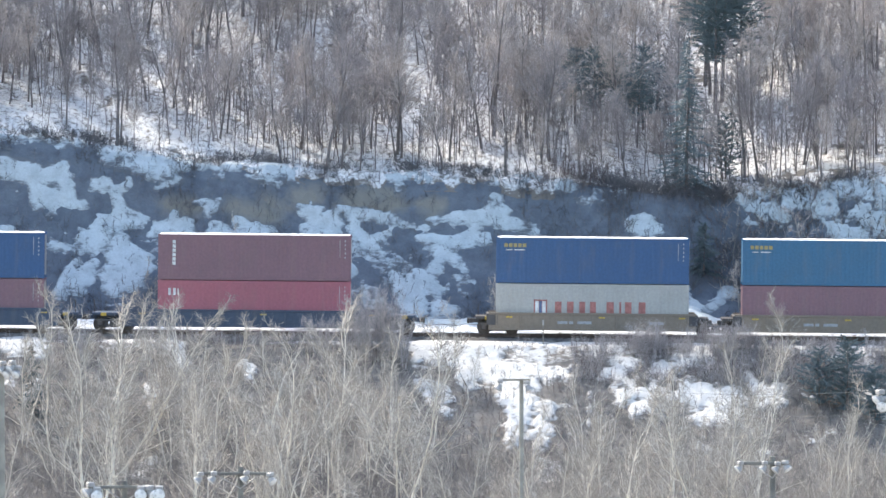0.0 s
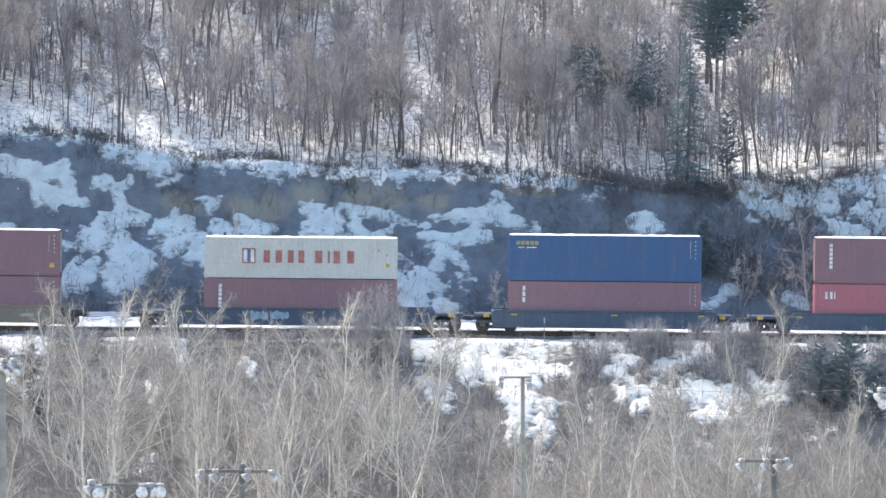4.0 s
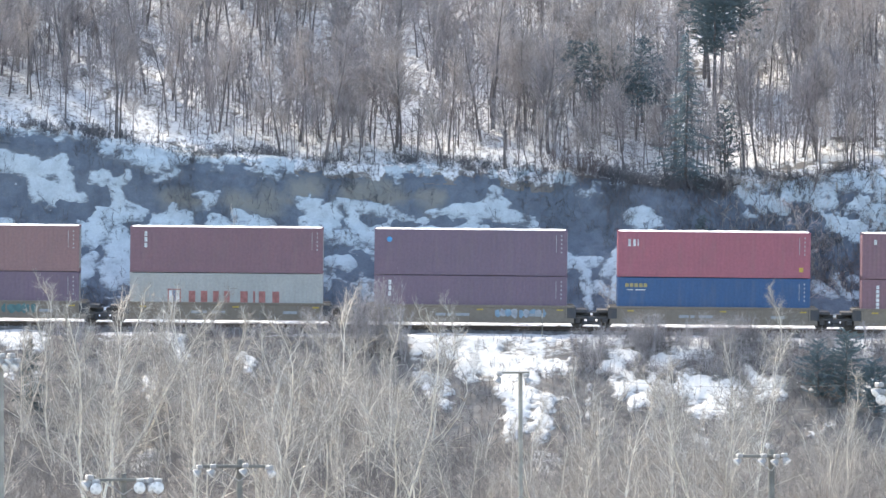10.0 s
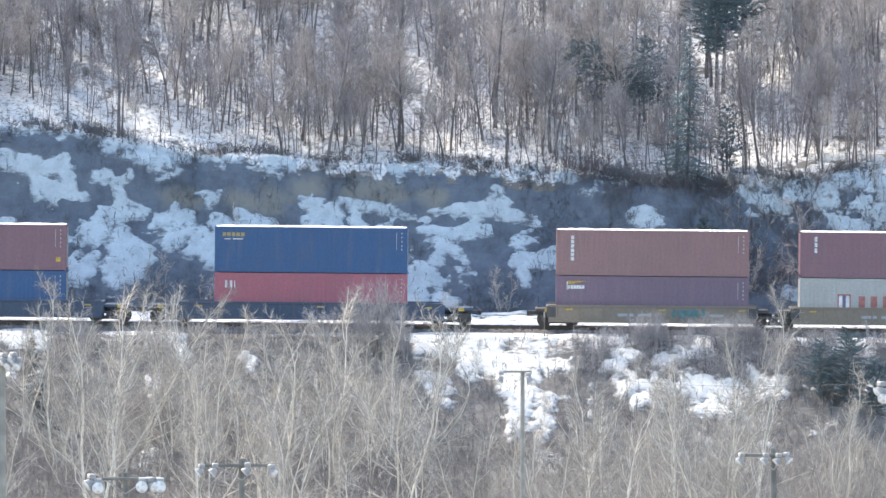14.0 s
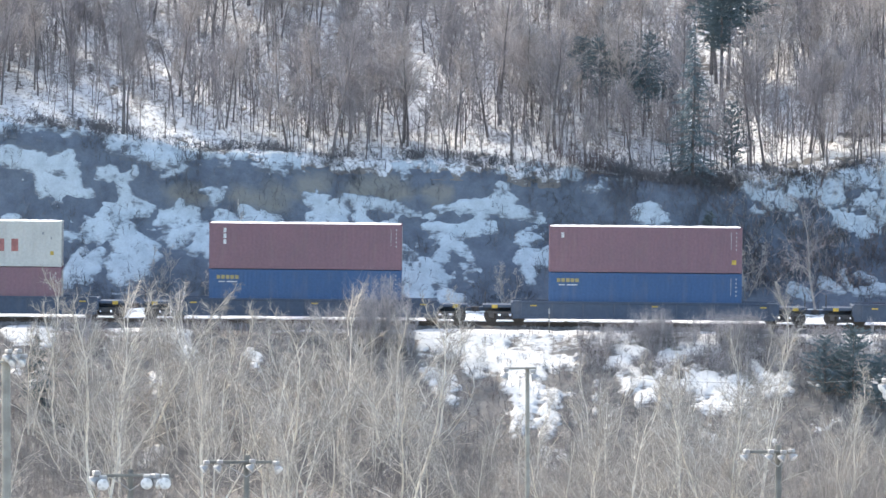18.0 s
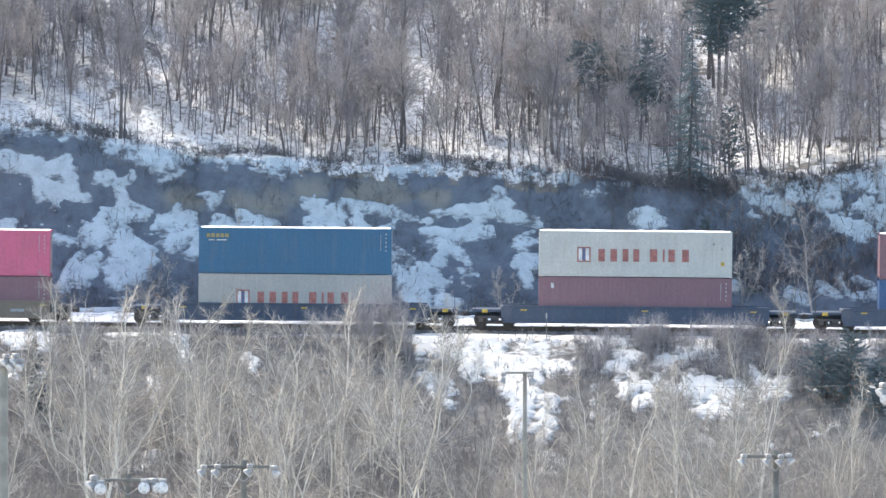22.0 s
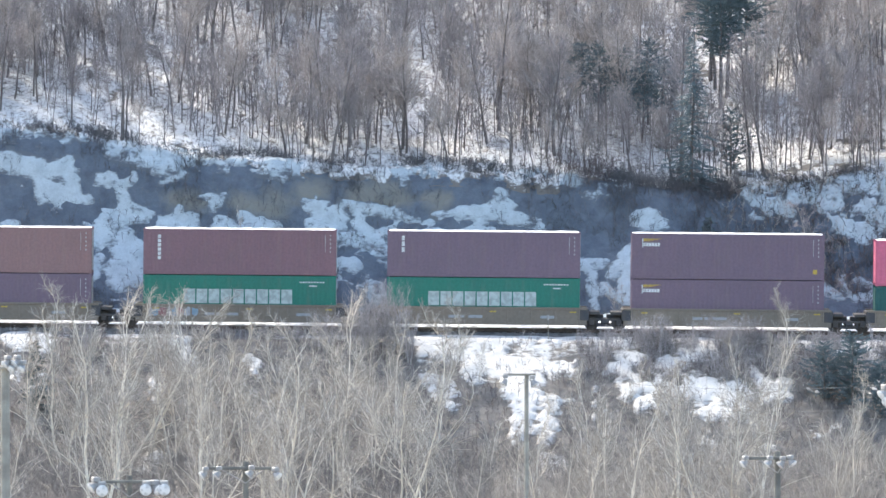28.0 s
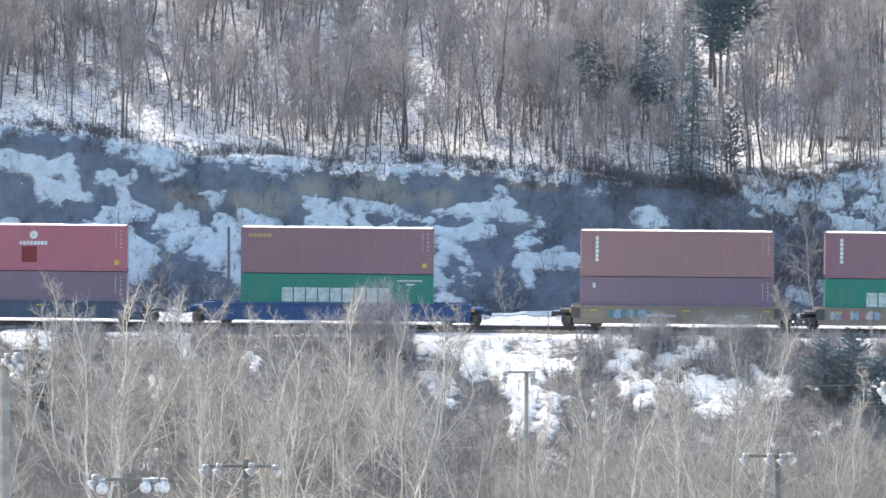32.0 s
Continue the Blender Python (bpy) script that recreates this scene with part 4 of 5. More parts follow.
conifer("spruce", 15.9, 15.2, 10.4, 2.3, 1, "tall dark green spruce on the edge of a bank")
conifer("spruce", 18.6, 18.4, 4.4, 1.5, 11, "low broad spruce among bare trees on a hillside", 0.1, True, 0.3)
for x, y, h, w, seed, low in ((18.9, 33, 11, 2.6, 2, 0.26), (17.9, 36, 10, 2.2, 3, 0.22), (18.4, 31, 10.5, 1.9, 12, 0.36), (20.3, 35, 9, 2.0, 13, 0.3)):
    conifer("pine", x, y, h, w, seed, "tall dark pine with a high crown among bare trees", low, True, 0.65)
for x, y, h, w, seed in ((10.0, 24.0, 6.2, 1.3, 6), (11.6, 24.6, 6.0, 1.4, 7), (12.9, 23.5, 5.6, 1.2, 8), (14.1, 25.0, 5.6, 1.4, 9), (8.8, 25.5, 5.4, 1.1, 16), (13.4, 27.0, 6.0, 1.4, 17)):
    conifer("pine", x, y, h, w, seed, "bluish young pine among bare hillside trees", 0.34, True, 0.26)
conifer("spruce", 24.9, -12.3, 4.6, 1.7, 4, "bushy dark spruce on a railway embankment", 0.04, True, 0.8)
conifer("spruce", 23.2, -11.6, 3.7, 1.5, 14, "bushy dark spruce on a railway embankment", 0.04, True, 0.8)
conifer("spruce", 26.6, -13.2, 3.4, 1.5, 15, "bushy dark spruce on a railway embankment", 0.04, True, 0.7)
conifer("spruce", -25.3, -13.5, 4.6, 1.2, 5, "bushy dark spruce on a railway embankment")
conifer("spruce", 16.9, 11.0, 3.6, 1.8, 10, "low dark spruce clinging to a bank")

# ---------------------------------------------------------------- train
PAINT = {}


def paint(key):
    colours = {
        "maroon": (0.25, 0.145, 0.165), "brown": (0.3, 0.18, 0.175), "purple": (0.2, 0.142, 0.182), "red": (0.4, 0.14, 0.17), "blue": (0.055, 0.118, 0.24),
        "teal": (0.06, 0.165, 0.275), "white": (0.57, 0.565, 0.52), "grey_white": (0.43, 0.425, 0.4), "pink": (0.66, 0.16, 0.25), "green": (0.03, 0.2, 0.145), "dark_green": (0.02, 0.105, 0.1),
        "tan_car": (0.245, 0.2, 0.155), "dark_car": (0.07, 0.095, 0.14), "blue_car": (0.03, 0.08, 0.2),
    }
    if key not in PAINT:
        c = colours[key]
        m = material(key + "_paint", c, 0.6, second=tuple(v * 0.8 + 0.02 for v in c), scale=0.6, fine=6, stains=1.0, spec=0.3)
        n, l = m.node_tree.nodes, m.node_tree.links
        sh = n["Principled BSDF"]
        plain = sh.inputs["Base Color"].links[0].from_socket
        geo, fit_, run = n.new("ShaderNodeTexCoord"), n.new("ShaderNodeMapping"), n.new("ShaderNodeTexNoise")
        fit_.inputs["Scale"].default_value = (2.2, 2.2, 0.35)
        run.inputs["Scale"].default_value, run.inputs["Detail"].default_value = 1.0, 6
        l.new(geo.outputs["Object"], fit_.inputs["Vector"])
        l.new(fit_.outputs[0], run.inputs["Vector"])
        ramp = n.new("ShaderNodeValToRGB")
        ramp.color_ramp.elements[0].position, ramp.color_ramp.elements[1].position = 0.52, 0.78
        ramp.color_ramp.elements[0].color, ramp.color_ramp.elements[1].color = (0, 0, 0, 1), (0.3, 0.3, 0.3, 1)
        l.new(run.outputs["Fac"], ramp.inputs["Fac"])
        mix = n.new("ShaderNodeMix")
        mix.data_type = "RGBA"
        l.new(ramp.outputs["Color"], mix.inputs["Factor"])
        l.new(plain, mix.inputs["A"])
        mix.inputs["B"].default_value = (0.16 + 0.4 * c[0], 0.13 + 0.4 * c[1], 0.11 + 0.4 * c[2], 1)
        l.new(mix.outputs["Result"], sh.inputs["Base Color"])
        PAINT[key] = m
    return PAINT[key]


PALE_WHITE = material("chalky_white_marking", (0.47, 0.55, 0.53), 0.7, scale=3, stains=0.3)
FADED = material("faded_marking", (0.5, 0.5, 0.5), 0.7, scale=3, stains=0.3)
MESHES = {}


def cached(key, make):
    if key not in MESHES:
        bm = make()
        me = bpy.data.meshes.new(key[0])
        bm.to_mesh(me)
        bm.free()
        MESHES[key] = me
    return MESHES[key]


def shared(key, make, mat, parent, at=None, name=None, label=""):
    me = cached((*key, mat.name), make)
    if not me.materials:
        me.materials.append(mat)
    return part(name or key[0], me, None, parent, label, at)


def corrugated(length, height, depth=0.012):
    """A pressed steel panel in the xz plane, from the origin, its outer side towards -y."""
    bm = bmesh.new()
    pitch = 0.278
    n = max(int(round(length / pitch)), 1)
    pts = []
    for k in range(n):
        a_ = k * length / n
        w = length / n
        pts += [(a_, 0), (a_ + 0.26 * w, 0), (a_ + 0.5 * w, depth), (a_ + 0.76 * w, depth)]
    pts.append((length, 0))
    low = [bm.verts.new((x, y, 0)) for x, y in pts]
    high = [bm.verts.new((x, y, height)) for x, y in pts]
    for k in range(len(pts) - 1):
        bm.faces.new((low[k], low[k + 1], high[k + 1], high[k]))
    return bm


def crust(length, seed):
    r = random.Random(seed)
    bm = bmesh.new()
    n, m = 40, 5
    rows = []
    for j in range(m + 1):
        rows.append([bm.verts.new((0.08 + (length - 0.16) * i / n, -1.16 + 2.32 * j / m, 0.02 if j in (0, m) or i in (0, n) else r.uniform(0.04, 0.085))) for i in range(n + 1)])
    for j in range(m):
        for i in range(n):
            bm.faces.new((rows[j][i], rows[j][i + 1], rows[j + 1][i + 1], rows[j + 1][i]))
    return bm


def bar(bm, x0, x1, z0, z1, y=-0.008, t=0.006):
    return box(bm, x0, x1, y - t, y, z0, z1)


def ring(x0, x1, z0, z1, w):
    """A plain upright block, standing for one big letter."""
    pad = 0.2 * (x1 - x0)
    return bar(bmesh.new(), x0 + pad, x1 - pad, z0, z1)


def markings(root, style, L, H):
    """Plain shapes in place of the lettering. Each is a part on the near side, x along, z up."""
    near = Matrix.Translation((0, -1.219, 0))

    def put(bm, mat, name="marking", label=""):
        part(name, bm, mat, root, label, near)

    def codes(colour=FADED):
        bm = bmesh.new()
        top = H - 0.3
        for k in range(5):
            bar(bm, L - 0.41, L - 0.34, top - 0.1 - k * 0.26, top - k * 0.26)
        bar(bm, L - 0.72, L - 0.69, top - 1.1, top)
        put(bm, colour, "identity_marking", "column of small white bars")

    if style == "white_logo" or style == "white_logo_low":
        x, z0, z1 = 2.4, 0.98, 1.77
        bm = bmesh.new()
        bar(bm, x, x + 0.84, z0 - 0.05, z1 + 0.12)
        put(bm, RED, "logo", "red square emblem")
        for s in (0.09, 0.53):
            put(bar(bmesh.new(), x + s, x + s + 0.22, z0 + 0.04, z1 + 0.03, y=-0.015), WHITE, "logo", "white bar of an emblem")
        put(bar(bmesh.new(), x + 0.34, x + 0.5, z0 + 0.04, z1 + 0.03, y=-0.015), BLUE, "logo", "blue bar of an emblem")
        for left, wide in ((3.6, 0.68), (4.36, 0.68), (5.15, 0.6), (5.82, 0.62), (6.84, 0.76), (7.76, 0.2), (8.02, 0.68), (8.87, 0.72)):
            put(ring(left, left + wide, z0, z1, 0.15), RED)
        if style == "white_logo":
            bm = bmesh.new()
            bar(bm, L - 0.72, L - 0.5, 0.75, 1.0)
            put(bm, YELLOW, "sticker", "small yellow sticker")
            bm = bmesh.new()
            bar(bm, L - 1.25, L - 1.1, H - 0.85, H - 0.7)
            bar(bm, L - 0.7, L - 0.62, H - 1.15, H - 1.0)
            put(bm, GREY)
    elif style == "big_white":
        x = 2.62
        for k in range(9):
            w = 0.68
            put(bar(bmesh.new(), x, x + w, 1.12, 2.02), PALE_WHITE)
            x += w + 0.085
        bm = bmesh.new()
        for k in range(9):
            bar(bm, L - 2.3 + 0.18 * k, L - 2.18 + 0.18 * k, H - 0.45, H - 0.36)
        bar(bm, L - 1.7, L - 1.2, H - 0.68, H - 0.6)
        put(bm, WHITE)
    elif style == "pink_big":
        x = 4.05
        bm = bmesh.new()
        bar(bm, x, x + 1.25, 1.0, 1.3)
        bar(bm, x, x + 1.25, 2.1, 2.4)
        bar(bm, x, x + 0.3, 1.3, 2.1)
        bar(bm, x + 0.95, x + 1.25, 1.3, 2.1)
        put(bm, WHITE, "logo", "white square outline")
        for k in (0, 0.45, 0.9):
            put(bar(bmesh.new(), x + 1.45 + k, x + 1.75 + k, 1.0, 2.4), WHITE)
        bm = bmesh.new()
        for zz in (1.0, 1.55, 2.1):
            bar(bm, x + 2.85, x + 4.1, zz, zz + 0.3)
        put(bm, WHITE)
        bm = bmesh.new()
        for k in range(18):
            if k not in (5, 13):
                bar(bm, x + 0.228 * k, x + 0.228 * k + 0.16, 0.5, 0.68)
        put(bm, WHITE)
        codes()
    elif style in ("column", "short_column"):
        n = 6 if style == "column" else 3
        step = 0.27 if style == "column" else 0.36
        for k in range(n):
            s = 0.34 if style == "column" else 0.3
            put(ring(0.85, 0.85 + s, H - 0.6 - k * step, H - 0.6 - k * step + step * 0.8, 0.075), WHITE)
        codes()
    elif style == "yellow_word":
        bm = bmesh.new()
        for k in range(5):
            bar(bm, 0.5 + k * 0.29, 0.5 + k * 0.29 + 0.23, H - 0.62, H - 0.38)
        put(bm, GOLD, "marking", "faded yellow bars")
        bm = bmesh.new()
        bar(bm, 0.62, 1.0, H - 0.82, H - 0.76)
        bar(bm, 1.15, 1.8, H - 0.82, H - 0.76)
        put(bm, WHITE)
        codes()
    elif style == "white_word":
        for k in range(3):
            put(ring(0.62 + k * 0.31, 0.62 + k * 0.31 + (0.26 if k < 2 else 0.1), H - 0.95, H - 0.5, 0.09), WHITE)
        codes()
        bm = bmesh.new()
        bar(bm, L - 0.72, L - 0.46, 0.4, 0.68)
        put(bm, YELLOW, "sticker", "small yellow sticker")
    elif style == "flag":
        bm = bmesh.new()
        for k in range(4):
            bar(bm, 0.75, 1.15 + 0.25 * k, H - 0.5 + 0.045 * k, H - 0.47 + 0.045 * k)
        put(bm, YELLOW, "logo", "pale striped flag shape")
        bm = bmesh.new()
        for k in range(6):
            bar(bm, 0.75 + k * 0.18, 0.9 + k * 0.18, H - 0.82, H - 0.6)
        bar(bm, 0.68, 0.74, H - 0.9, H - 0.35)
        put(bm, WHITE)
        codes()
        bm = bmesh.new()
        bar(bm, L - 0.72, L - 0.46, 0.4, 0.68)
        put(bm, YELLOW, "sticker", "small yellow sticker")
    elif style == "small_logo":
        put(ring(0.7, 1.0, H - 0.72, H - 0.4, 0.07), WHITE, "logo", "small white square emblem")
        codes()
        bm = bmesh.new()
        bar(bm, L - 0.66, L - 0.38, 0.55, 0.85)
        put(bm, YELLOW, "sticker", "small yellow sticker")
    elif style == "spot":
        bm = bmesh.new()
        bmesh.ops.create_circle(bm, cap_ends=True, segments=16, radius=0.17, matrix=Matrix.Translation((0.95, -0.012, H - 0.65)) @ Matrix.Rotation(radians(90), 4, "X"))
        put(bm, material("sky_blue_marking", (0.1, 0.4, 0.75), 0.6, stains=0.3), "logo", "sky blue disc")
        codes()
    elif style == "yellow_title":
        bm = bmesh.new()
        for k in range(5):
            bar(bm, 0.5 + k * 0.3, 0.5 + k * 0.3 + 0.25, H - 0.62, H - 0.4)
        put(bm, GOLD, "marking", "faded yellow bars")
        bm = bmesh.new()
        bar(bm, L - 0.72, L - 0.46, 0.4, 0.68)
        put(bm, YELLOW, "sticker", "small yellow sticker")
        codes()
    elif style == "crest":
        bm = bmesh.new()
        bmesh.ops.create_circle(bm, cap_ends=True, segments=16, radius=0.26, matrix=Matrix.Translation((6.3, -0.012, H - 0.62)) @ Matrix.Rotation(radians(90), 4, "X"))
        put(bm, WHITE, "logo", "white round crest")
        bm = bmesh.new()
        for k in range(8):
            bar(bm, 5.4 + k * 0.225, 5.4 + k * 0.225 + 0.18, H - 1.25, H - 1.02)
        put(bm, WHITE)
        bm = bmesh.new()
        bar(bm, 5.55, 6.5, H - 2.35, H - 1.35, y=-0.003)
        put(bm, material("dark_red_patch", (0.2, 0.03, 0.03), 0.7), "patch", "dark patched panel")
        codes()
        bm = bmesh.new()
        bar(bm, L - 0.8, L - 0.5, 0.4, 0.7)
        put(bm, YELLOW, "sticker", "small yellow sticker")
    elif style == "green_word":
        for k in range(4):
            put(ring(1.0 + k * 1.0, 1.0 + k * 1.0 + 0.82, 0.95, 1.8, 0.2), WHITE)
        bm = bmesh.new()
        bar(bm, L - 1.1, L - 0.7, 0.95, 2.1)
        put(bm, WHITE)
    elif style == "codes":
        codes()


def container(colour, height, style, label, at, length=12.19, dusted=True, number=0):
    """A steel shipping container: its origin at the lower near corner of its length, centred across."""
    root = thing("shipping_container", at, label, "container", "containers on the train")
    m = paint(colour)
    L, H, W = length, height, 2.438
    y = W / 2
    shared(("side_panel", L, H), lambda: corrugated(L - 0.24, H - 0.3), m, root, Matrix.Translation((0.12, -y + 0.004, 0.17)))
    shared(("side_panel", L, H), None, m, root, Matrix.Translation((L - 0.12, y - 0.004, 0.17)) @ Matrix.Rotation(math.pi, 4, "Z"))
    shared(("end_panel", H), lambda: corrugated(W - 0.28, H - 0.3), m, root, Matrix.Translation((0.03, y - 0.14, 0.17)) @ Matrix.Rotation(-math.pi / 2, 4, "Z"))
    for s, yy in ((0, -y + 0.13), (1, 0.004)):
        d = shared(("door", H), lambda: boxed(-0.05, 0, 0, y - 0.135, 0.17, H - 0.13, bevel=0.015), m, root, Matrix.Translation((L - 0.02, yy, 0)))
        for k in (0.28, 0.78):
            shared(("locking_bar", H), lambda: tube(bmesh.new(), (0.012, 0, 0.2), (0.012, 0, H - 0.16), 0.017), GALV, d, Matrix.Translation((0, k, 0)))
    shared(("roof", L, H), lambda: boxed(0.1, L - 0.1, -y + 0.06, y - 0.06, H - 0.05, H - 0.02, bevel=0.006), m, root)
    for s in (-1, 1):
        yy = s * (y - 0.035)
        shared(("top_rail", L, H, s), lambda: boxed(0.16, L - 0.16, yy - 0.035, yy + 0.035, H - 0.14, H - 0.015, bevel=0.012), m, root)
        shared(("bottom_rail", L, s), lambda: boxed(0.16, L - 0.16, yy - 0.035, yy + 0.035, 0.02, 0.175, bevel=0.012), m, root)
        for x in (0.08, L - 0.08):
            yp = s * (y - 0.075)
            shared(("corner_post", L, H, s, x), lambda: boxed(x - 0.07, x + 0.07, yp - 0.07, yp + 0.07, 0.118, H - 0.118, bevel=0.02), m, root)
            for z in (0.0, H - 0.118):
                shared(("corner_casting", L, H, s, x, z), lambda: boxed(x - 0.085, x + 0.085, yp - 0.08, yp + 0.08, z, z + 0.118, bevel=0.012), m, root)
    shared(("floor_frame", L), lambda: boxed(0.1, L - 0.1, -y + 0.08, y - 0.08, 0.04, 0.16), DARK_STEEL, root)
    if dusted:
        part("snow_crust", crust(L, number), CRUST, root, "thin crust of snow", Matrix.Translation((0, 0, H - 0.035)))
    markings(root, style, L, H)
    return root


NAMES = {"maroon": "maroon", "brown": "reddish brown", "purple": "dark purple-brown", "red": "red", "blue": "dark blue", "teal": "mid blue", "white": "off-white", "grey_white": "greyish white",
         "pink": "bright pink", "green": "green", "dark_green": "dark green"}
EXTRA = {"white_logo": "with red emblem", "white_logo_low": "with red emblem", "big_white": "with large white blocks", "pink_big": "with huge white blocks",
         "column": "with white column mark", "short_column": "with short white column", "yellow_word": "with yellow mark", "white_word": "with white mark",
         "flag": "with striped flag mark", "small_logo": "with small white emblem", "spot": "with pale blue disc", "yellow_title": "with yellow title mark",
         "crest": "with white crest", "green_word": "with white blocks", "codes": "with small white codes"}

# offset along the train, upper box (colour, height, style), lower box, kind of car, length of the car
HI, LO = 2.896, 2.591
TRAIN = [
    (1313.0, ("teal", HI, "yellow_word"), ("maroon", HI, "codes"), "tan_car", 15.4),
    (877.0, ("blue", HI, "yellow_word"), ("grey_white", HI, "white_logo_low"), "tan_car", 15.4),
    (277.9, ("maroon", HI, "column"), ("red", HI, "white_word"), "dark_car", 21.2),
    (-264.8, ("blue", HI, "yellow_word"), ("maroon", HI, "short_column"), "dark_car", 17.1),
    (-803.3, ("white", LO, "white_logo"), ("maroon", HI, "column"), "dark_car", 21.2),
    (-1400.8, ("maroon", HI, "small_logo"), ("maroon", HI, "column"), "tan_car", 15.4),
    (-1833.6, ("red", HI, "white_word"), ("blue", HI, "yellow_word"), "tan_car", 15.4),
    (-2264.4, ("purple", HI, "spot"), ("purple", HI, "short_column"), "tan_car", 15.4),
    (-2697.1, ("maroon", HI, "short_column"), ("grey_white", HI, "white_logo_low"), "tan_car", 15.4),
    (-3128.7, ("brown", HI, "column"), ("purple", HI, "flag"), "tan_car", 15.4),
    (-3733.8, ("blue", HI, "yellow_word"), ("red", HI, "white_word"), "dark_car", 21.2),
    (-4338.0, ("maroon", HI, "small_logo"), ("blue", HI, "yellow_word"), "dark_car", 21.2),
    (-4940.5, ("maroon", HI, "short_column"), ("blue", HI, "yellow_word"), "dark_car", 21.2),
    (-5543.4, ("white", HI, "white_logo"), ("maroon", HI, "small_logo"), "dark_car", 21.2),
    (-6146.4, ("teal", HI, "yellow_word"), ("grey_white", HI, "white_logo_low"), "dark_car", 21.2),
    (-6750.9, ("pink", HI, "pink_big"), ("dark_green", LO, "green_word"), "tan_car", 15.4),
    (-7183.2, ("purple", HI, "flag"), ("purple", HI, "flag"), "tan_car", 15.4),
    (-7615.5, ("purple", HI, "short_column"), ("green", HI, "big_white"), "tan_car", 15.4),
    (-8047.6, ("maroon", HI, "column"), ("green", HI, "big_white"), "tan_car", 15.4),
    (-8480.6, ("brown", HI, "column"), ("purple", HI, "small_logo"), "tan_car", 15.4),
    (-9083.0, ("maroon", HI, "yellow_title"), ("green", HI, "big_white"), "blue_car", 19.2),
    (-9626.6, ("red", HI, "crest"), ("purple", HI, "codes"), "dark_car", 17.1),
]
UNIT = 28.06  # units per metre of the offsets above
# seconds and distance gone
GONE = [(0, 0.0), (4.5, 1307.1), (9, 2631.9), (13, 3813.8), (18, 5298.2), (22.5, 6639.8), (27, 7989.2), (32, 9498.7)]
BED = 0.36  # floor of the wells above the rails


def on_line(d, z=0.0):
    """The pose of a train part d metres along the track."""
    return SLOPE @ Matrix.Translation((d, 0, z))


WHEELSETS = []


def wheelset(parent, x):
    def make():
        bm = bmesh.new()
        for s in (-1, 1):
            tube(bm, (0, s * 0.68, 0), (0, s * 0.81, 0), 0.42, 0.42, 18)
            tube(bm, (0, s * 0.655, 0), (0, s * 0.685, 0), 0.45, 0.45, 18)
            tube(bm, (0, s * 0.81, 0), (0, s * 0.86, 0), 0.17, 0.13, 12)
            for k in range(4):
                a_ = k * math.pi / 2
                box(bm, 0.26 * math.cos(a_) - 0.04, 0.26 * math.cos(a_) + 0.04, s * 0.805 - 0.012, s * 0.805 + 0.012, 0.26 * math.sin(a_) - 0.04, 0.26 * math.sin(a_) + 0.04)
        tube(bm, (0, -1.0, 0), (0, 1.0, 0), 0.075, 0.075, 10)
        return bm
    ob = shared(("wheelset",), make, WHEEL_STEEL, parent, Matrix.Translation((x, 0, 0.42)))
    WHEELSETS.append(ob)
    return ob


def truck(parent, x):
    def body():
        bm = bmesh.new()
        box(bm, -0.25, 0.25, -1.1, 1.1, 0.42, 0.72, bevel=0.04)
        for s in (-1, 1):
            yy = s * 1.0
            box(bm, -1.15, 1.15, yy - 0.07, yy + 0.07, 0.58, 0.74, bevel=0.03)
            box(bm, -0.55, 0.55, yy - 0.07, yy + 0.07, 0.22, 0.36, bevel=0.03)
            for k in (-0.87, 0.87):
                box(bm, k - 0.18, k + 0.18, yy - 0.09, yy + 0.09, 0.3, 0.62, bevel=0.04)
            for k in (-0.5, 0.5):
                box(bm, k - 0.06, k + 0.06, yy - 0.06, yy + 0.06, 0.3, 0.62)
            for k in (-0.18, 0, 0.18):
                tube(bm, (k, yy, 0.36), (k, yy, 0.6), 0.06, 0.06, 8)
        return bm
    t = shared(("truck",), body, DARK_STEEL, parent, Matrix.Translation((x, 0, 0)))
    wheelset(t, -0.87)
    wheelset(t, 0.87)


